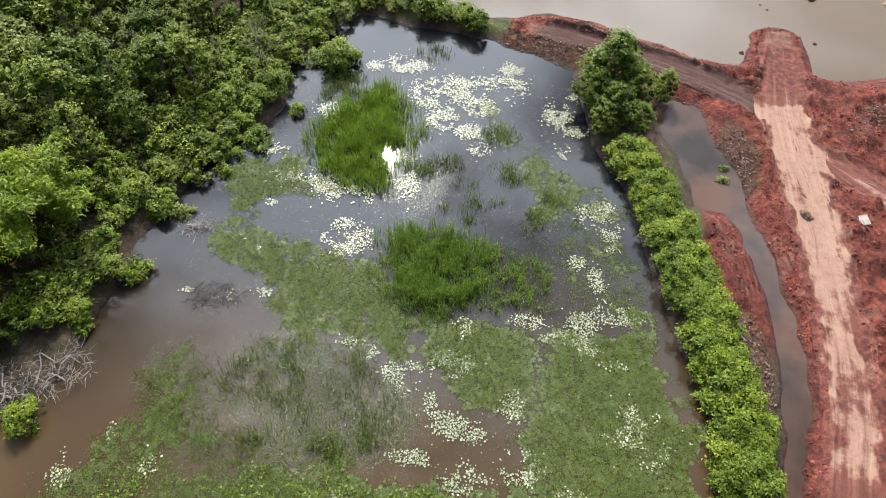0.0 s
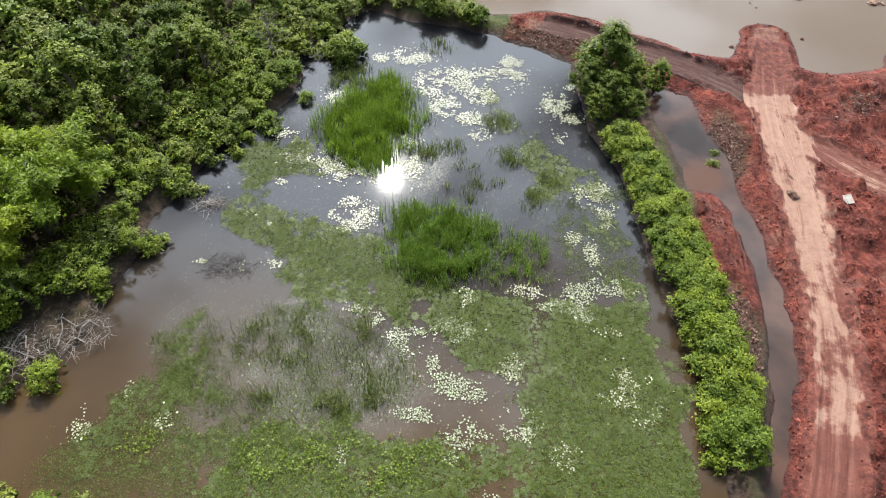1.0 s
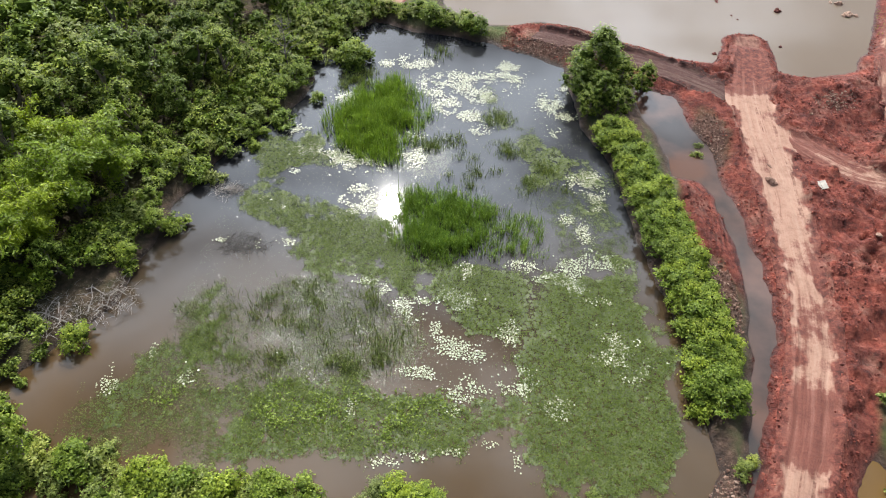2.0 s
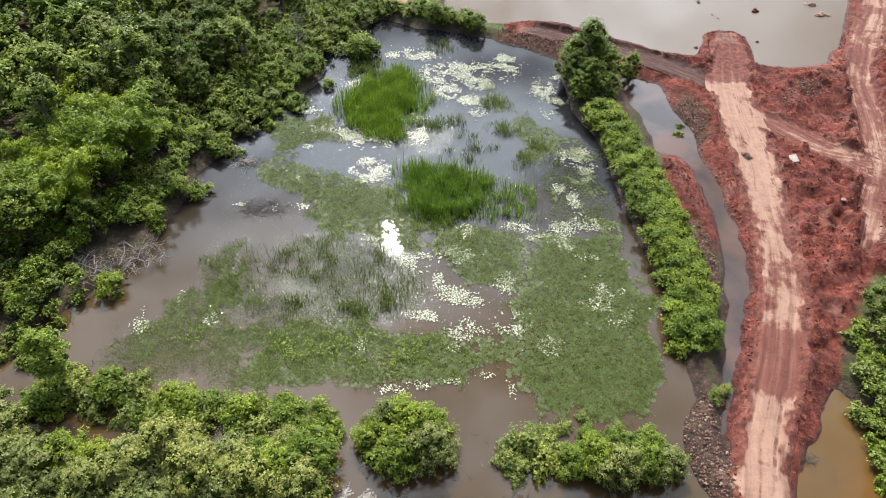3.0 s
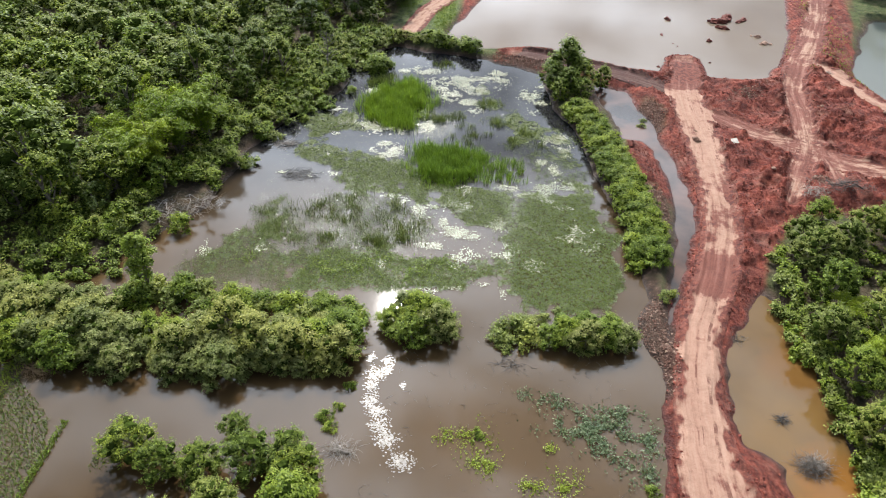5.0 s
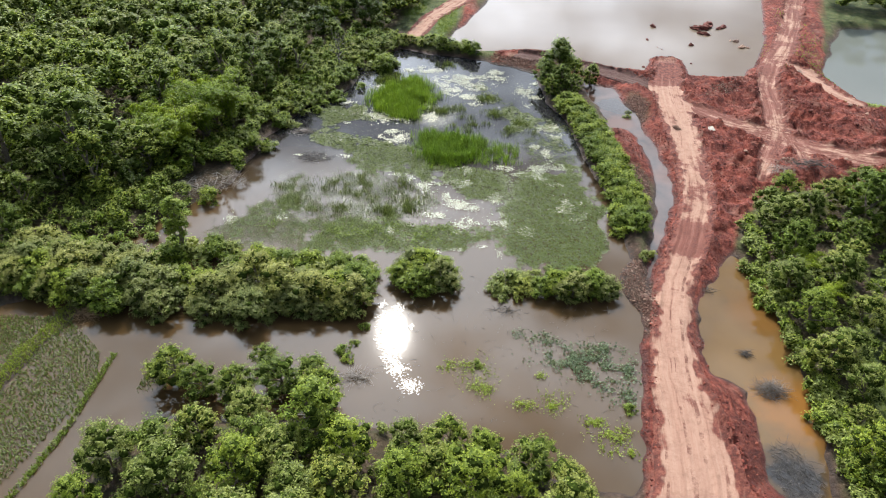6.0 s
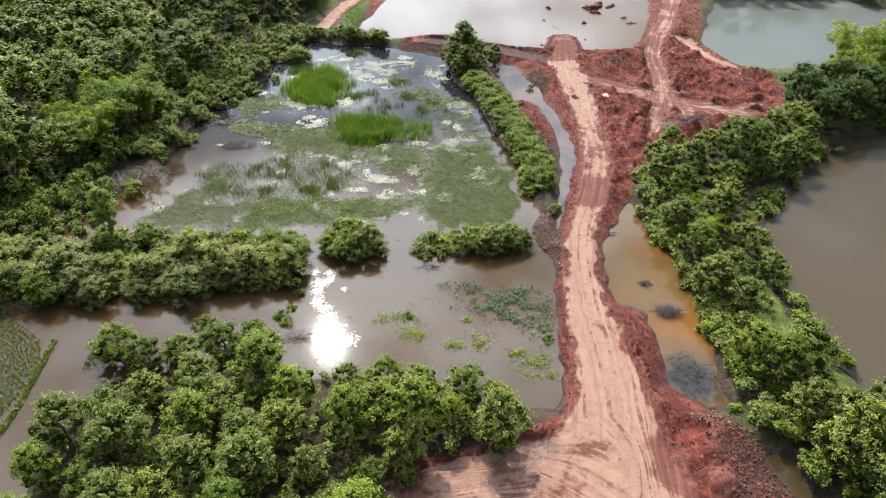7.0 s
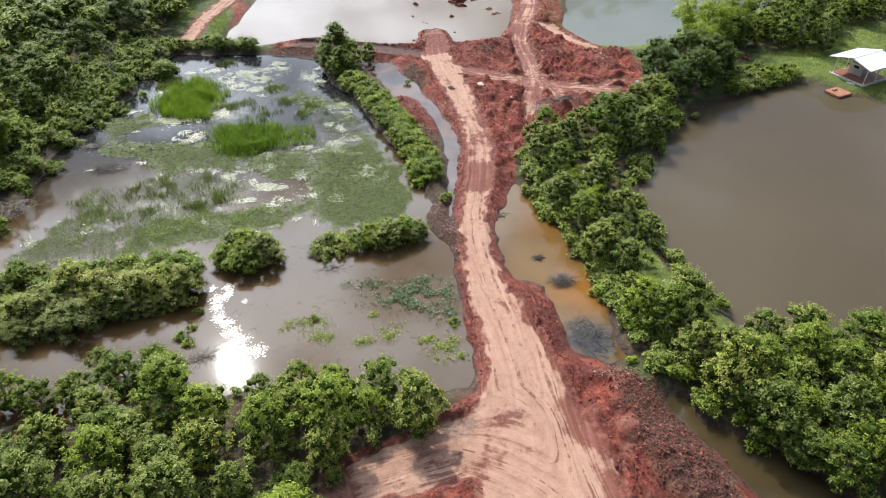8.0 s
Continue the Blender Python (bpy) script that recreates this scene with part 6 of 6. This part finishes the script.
for count, x0, x1, y0, y1 in ((34000, 78, 126, 14, 56), (34000, 36, 80, -20, 96), (30000, -41, -34, -46, 0), (16000, -18, -3, 68, 104)):
    x, y = scatter(count, x0, x1, y0, y1, lawn_chance)
    z = height(x, y)
    x, y, z = x[z > 0.05], y[z > 0.05], z[z > 0.05]
    V, Fs = blades(x, y, 0.3, 0.08, 0.6)
    V[:, 2] += np.repeat(z, 5)
    tagged(new("bank_grass", mesh_of("bank_grass", V, Fs, GRASS)), "rough bright green grass on the pond bank", "grass", kind="stuff")


# ---- stones, boards and rubbish ----
def lump(name, x, y, z, sx, sy, sz, material, label, category, seed, detail=3):
    bm = bmesh.new()
    bmesh.ops.create_icosphere(bm, subdivisions=detail, radius=1.0)
    for v in bm.verts:
        q = v.co * 1.7 + Vector((seed * 3.1, seed * 1.7, 0))
        v.co *= 0.8 + 0.45 * noise.fractal(q, 1.0, 2.0, 4)
        v.co.x, v.co.y, v.co.z = v.co.x * sx, v.co.y * sy, v.co.z * sz
    ob = new(name, from_bmesh(name, bm, material))
    ob.location, ob.rotation_euler = (x, y, z), (0, 0, seed * 1.3)
    return tagged(ob, label, category)


ROCK_RED = plain_material("red_earth_lump", (0.07, 0.02, 0.015), (0.21, 0.065, 0.045), 2.5, 0.95)
ROCK_TAN = plain_material("tan_rock", (0.26, 0.15, 0.10), (0.45, 0.30, 0.22), 1.8, 0.9)
for k, (lx, ly, sx, sy, sz) in enumerate(((44, 84.6, 2.2, 1.2, 0.9), (45.8, 86.6, 2.0, 1.1, 0.9), (43.8, 81.6, 1.6, 0.7, 0.55), (48.2, 85.6, 2.1, 0.6, 0.45))):
    lump("earth_islet", lx, ly, 0, sx, sy, sz, ROCK_RED, "islet of dumped red earth in the silty pond", "earth heap", k)
for k, (lx, ly, sx, sy, sz) in enumerate(((34.6, 84.8, 0.5, 1.0, 0.5), (32.3, 77.3, 0.7, 0.3, 0.2), (40.1, 75.4, 0.55, 0.5, 0.5), (33.6, 73.6, 0.18, 0.16, 0.12), (34.2, 72.6, 0.16, 0.15, 0.1), (38.3, 66.4, 0.3, 0.25, 0.2), (29.5, 63.9, 0.35, 0.3, 0.25))):
    lump("earth_lump", lx, ly, 0, sx, sy, sz, ROCK_RED, "dark red lump of earth standing in the pond", "earth lump", k + 5)
for k, (lx, ly, sx, sy, sz) in enumerate(((49.4, 75.3, 0.9, 0.7, 0.5), (50.6, 75.2, 0.4, 0.35, 0.3), (49.2, 78.2, 0.7, 0.5, 0.5), (48.2, 78.6, 0.5, 0.25, 0.2))):
    lump("rock", lx, ly, 0, sx, sy, sz, ROCK_TAN, "pale tan boulder standing in the pond", "rock", k + 15)
for k, (lx, ly, s) in enumerate(((83.2, 40.6, 1.6), (85.2, 40.0, 1.3), (84.4, 41.8, 1.4), (82.2, 39.6, 0.9))):
    lump("earth_heap", lx, ly, float(height(lx, ly)), s, s * 0.8, s * 0.5, ROCK_RED, "heap of dumped red earth on the grassy bank", "earth heap", k + 70)
for k in range(46):
    bx, by = float(RNG.uniform(33, 62)), float(RNG.uniform(27, 56))
    if float(tracks(np.array(bx), np.array(by))) > 0.4 and float(redness(np.array(bx), np.array(by))) < -1:
        s = float(RNG.uniform(0.2, 0.5))
        lump("earth_lump", bx, by, float(height(bx, by)), s, s * 0.8, s * 0.6, (ROCK_RED, ROCK_RED, ROCK_TAN)[k % 3], "loose lump of laterite on the dug ground", "earth lump", k + 20, 2)

lump("uprooted_clump", 30.4, 39.7, float(height(30.4, 39.7)) + 0.1, 0.5, 0.65, 0.32, CLOD_DARK, "dark uprooted clump of soil and roots lying on the track", "soil clump", 90)
lump("uprooted_clump", 30.8, 42.1, float(height(30.8, 42.1)) + 0.02, 0.45, 0.12, 0.1, CLOD_DARK, "small dark slab of soil lying on the track", "soil clump", 91)
lump("sack", 61.0, 34.6, float(height(61.0, 34.6)) + 0.2, 0.4, 0.3, 0.3, plain_material("white_sack", (0.6, 0.6, 0.58), (0.8, 0.8, 0.78), 3, 0.6), "crumpled white sack on red earth", "sack", 92)

BOARD = plain_material("weathered_pale_board", (0.38, 0.34, 0.28), (0.58, 0.53, 0.45), 2.2, 0.7)
board = new("board")
for k, (bx, w) in enumerate(((-0.3, 0.56), (0.3, 0.56))):
    bm = bmesh.new()
    bmesh.ops.create_cube(bm, size=1)
    bmesh.ops.scale(bm, vec=(w, 0.95, 0.04), verts=bm.verts)
    bmesh.ops.translate(bm, vec=(bx, 0, 0.02), verts=bm.verts)
    part("plank", bm, BOARD, board)
bm = bmesh.new()
bmesh.ops.create_cube(bm, size=1)
bmesh.ops.scale(bm, vec=(1.1, 0.09, 0.05), verts=bm.verts)
bmesh.ops.translate(bm, vec=(0, 0.2, -0.026), verts=bm.verts)
part("batten", bm, BOARD, board)
board.matrix_basis = pose(35.05, 39.2, float(height(35.05, 39.2)) + 0.1, 14, -8, 12)
tagged(board, "pale weathered wooden panel lying on the red earth", "board")

bm = bmesh.new()
limb(bm, (23.2, 23.4, 0.5), (24.0, 22.4, 0.35), 0.07, 0.05, RNG, 3, 0.05)
log = new("log", from_bmesh("log", bm, DEAD))
tagged(log, "short bleached log lying on the muddy bank", "log")


# ---- pavilion by the east pond ----
def slab(w, d, h, x=0, y=0, z=0, bevel=0.02, turn=None):
    bm = bmesh.new()
    bmesh.ops.create_cube(bm, size=1)
    bmesh.ops.scale(bm, vec=(w, d, h), verts=bm.verts)
    if bevel:
        bmesh.ops.bevel(bm, geom=bm.edges[:], offset=bevel, segments=1, affect="EDGES")
    if turn:
        bmesh.ops.transform(bm, matrix=turn, verts=bm.verts)
    bmesh.ops.translate(bm, vec=(x, y, z), verts=bm.verts)
    return bm


SHEET = plain_material("white_roof_sheet", (0.72, 0.73, 0.74), (0.82, 0.83, 0.84), 0.5, 0.35, 0.0, 0.05)
STEEL = plain_material("white_steel_post", (0.62, 0.62, 0.62), (0.75, 0.75, 0.75), 2, 0.4)
TILE = plain_material("red_brown_floor_tile", (0.20, 0.07, 0.045), (0.30, 0.12, 0.08), 1.5, 0.5)
PLASTER = plain_material("grey_white_plaster", (0.55, 0.55, 0.54), (0.68, 0.68, 0.66), 1.5, 0.8)
CONCRETE = plain_material("pale_concrete", (0.48, 0.46, 0.42), (0.64, 0.62, 0.58), 2, 0.85)
DECK = plain_material("orange_brown_deck", (0.30, 0.12, 0.07), (0.42, 0.19, 0.11), 2, 0.6)
GLASS = plain_material("dark_window", (0.02, 0.022, 0.025), (0.03, 0.032, 0.035), 1, 0.1)

pavilion = new("pavilion")
gz0 = float(height(99.5, 28.0))
pavilion.matrix_basis = pose(99.3, 28.2, gz0, 0, 0, 14)
part("floor", slab(6.6, 6.2, 0.3, 0, 0, 0.1), TILE, pavilion, "red-brown tiled floor")
part("kerb", slab(6.8, 0.3, 0.34, 0, -3.2, 0.12), CONCRETE, pavilion, "pale concrete kerb")
part("kerb", slab(0.3, 6.4, 0.34, -3.4, 0, 0.12), CONCRETE, pavilion, "pale concrete kerb")
for sx in (-2.9, 0.2, 3.1):
    for sy in (-2.8, 2.8):
        post = part("post", slab(0.13, 0.13, 2.75, sx, sy, 1.55), STEEL, pavilion)
        part("foot_plate", slab(0.3, 0.3, 0.04, sx, sy, 0.27, 0), STEEL, post)
part("back_wall", slab(3.8, 0.14, 2.2, 1.3, 1.6, 1.3), PLASTER, pavilion, "white plastered wall")
part("side_wall", slab(0.14, 2.4, 2.2, -0.6, 0.5, 1.3), PLASTER, pavilion, "white plastered wall with a dark window")
part("window", slab(0.04, 0.9, 0.5, -0.69, 0.5, 1.6, 0), GLASS, pavilion, "dark window pane")
pitch = math.atan2(1.0, 3.7)
for side in (-1, 1):
    tilt = Matrix.Rotation(-side * pitch, 4, "X")
    sheet = part("roof_slope", slab(7.8, 3.95, 0.07, 0, side * 1.88, 3.42, 0.01, tilt), SHEET, pavilion, "white metal roof sheet")
    for k in range(13):
        part("rib", slab(0.05, 3.93, 0.05, -3.6 + 0.6 * k, side * 1.89, 3.47, 0, tilt), SHEET, sheet)
    part("fascia", slab(7.9, 0.06, 0.2, 0, side * 3.78, 2.93, 0.01), SHEET, pavilion, "white roof edge")
part("ridge_cap", slab(7.9, 0.4, 0.06, 0, 0, 3.95, 0.02), SHEET, pavilion)
for sx in (-3.2, 0.2, 3.3):
    part("tie_beam", slab(0.1, 6.6, 0.14, sx, 0, 2.88, 0), STEEL, pavilion)
tagged(pavilion, "open pond pavilion with a white metal gable roof", "pavilion")

raft = new("jetty")
raft.matrix_basis = pose(92.3, 24.4, 0.0, 0, 0, 12)
for k in range(12):
    part("plank", slab(3.1, 0.21, 0.06, 0, -1.25 + 0.228 * k, 0.42, 0.01), DECK, raft)
part("skirt", slab(3.1, 0.08, 0.3, 0, -1.4, 0.24, 0.01), DECK, raft)
part("skirt", slab(0.08, 2.8, 0.3, -1.56, 0, 0.24, 0.01), DECK, raft)
for sx in (-1.3, 1.3):
    for sy in (-1.15, 1.15):
        part("pile", slab(0.14, 0.14, 1.6, sx, sy, -0.4, 0.02), STEEL, raft)
part("box", slab(0.9, 0.35, 0.22, -0.2, 0.6, 0.56, 0.02), DECK, raft, "low orange-brown bench box")
tagged(raft, "small orange-brown plank jetty on the pond", "jetty")

stair = new("garden_steps")
stair.matrix_basis = pose(95.8, 25.9, 0.0, 0, 0, 30)
for k in range(4):
    part("step", slab(0.5, 1.3, 0.16, -1.2 + 0.6 * k, 0, 0.5 + 0.16 * k, 0.02), CONCRETE, stair)
tagged(stair, "pale concrete steps from the pavilion down to the jetty", "steps")
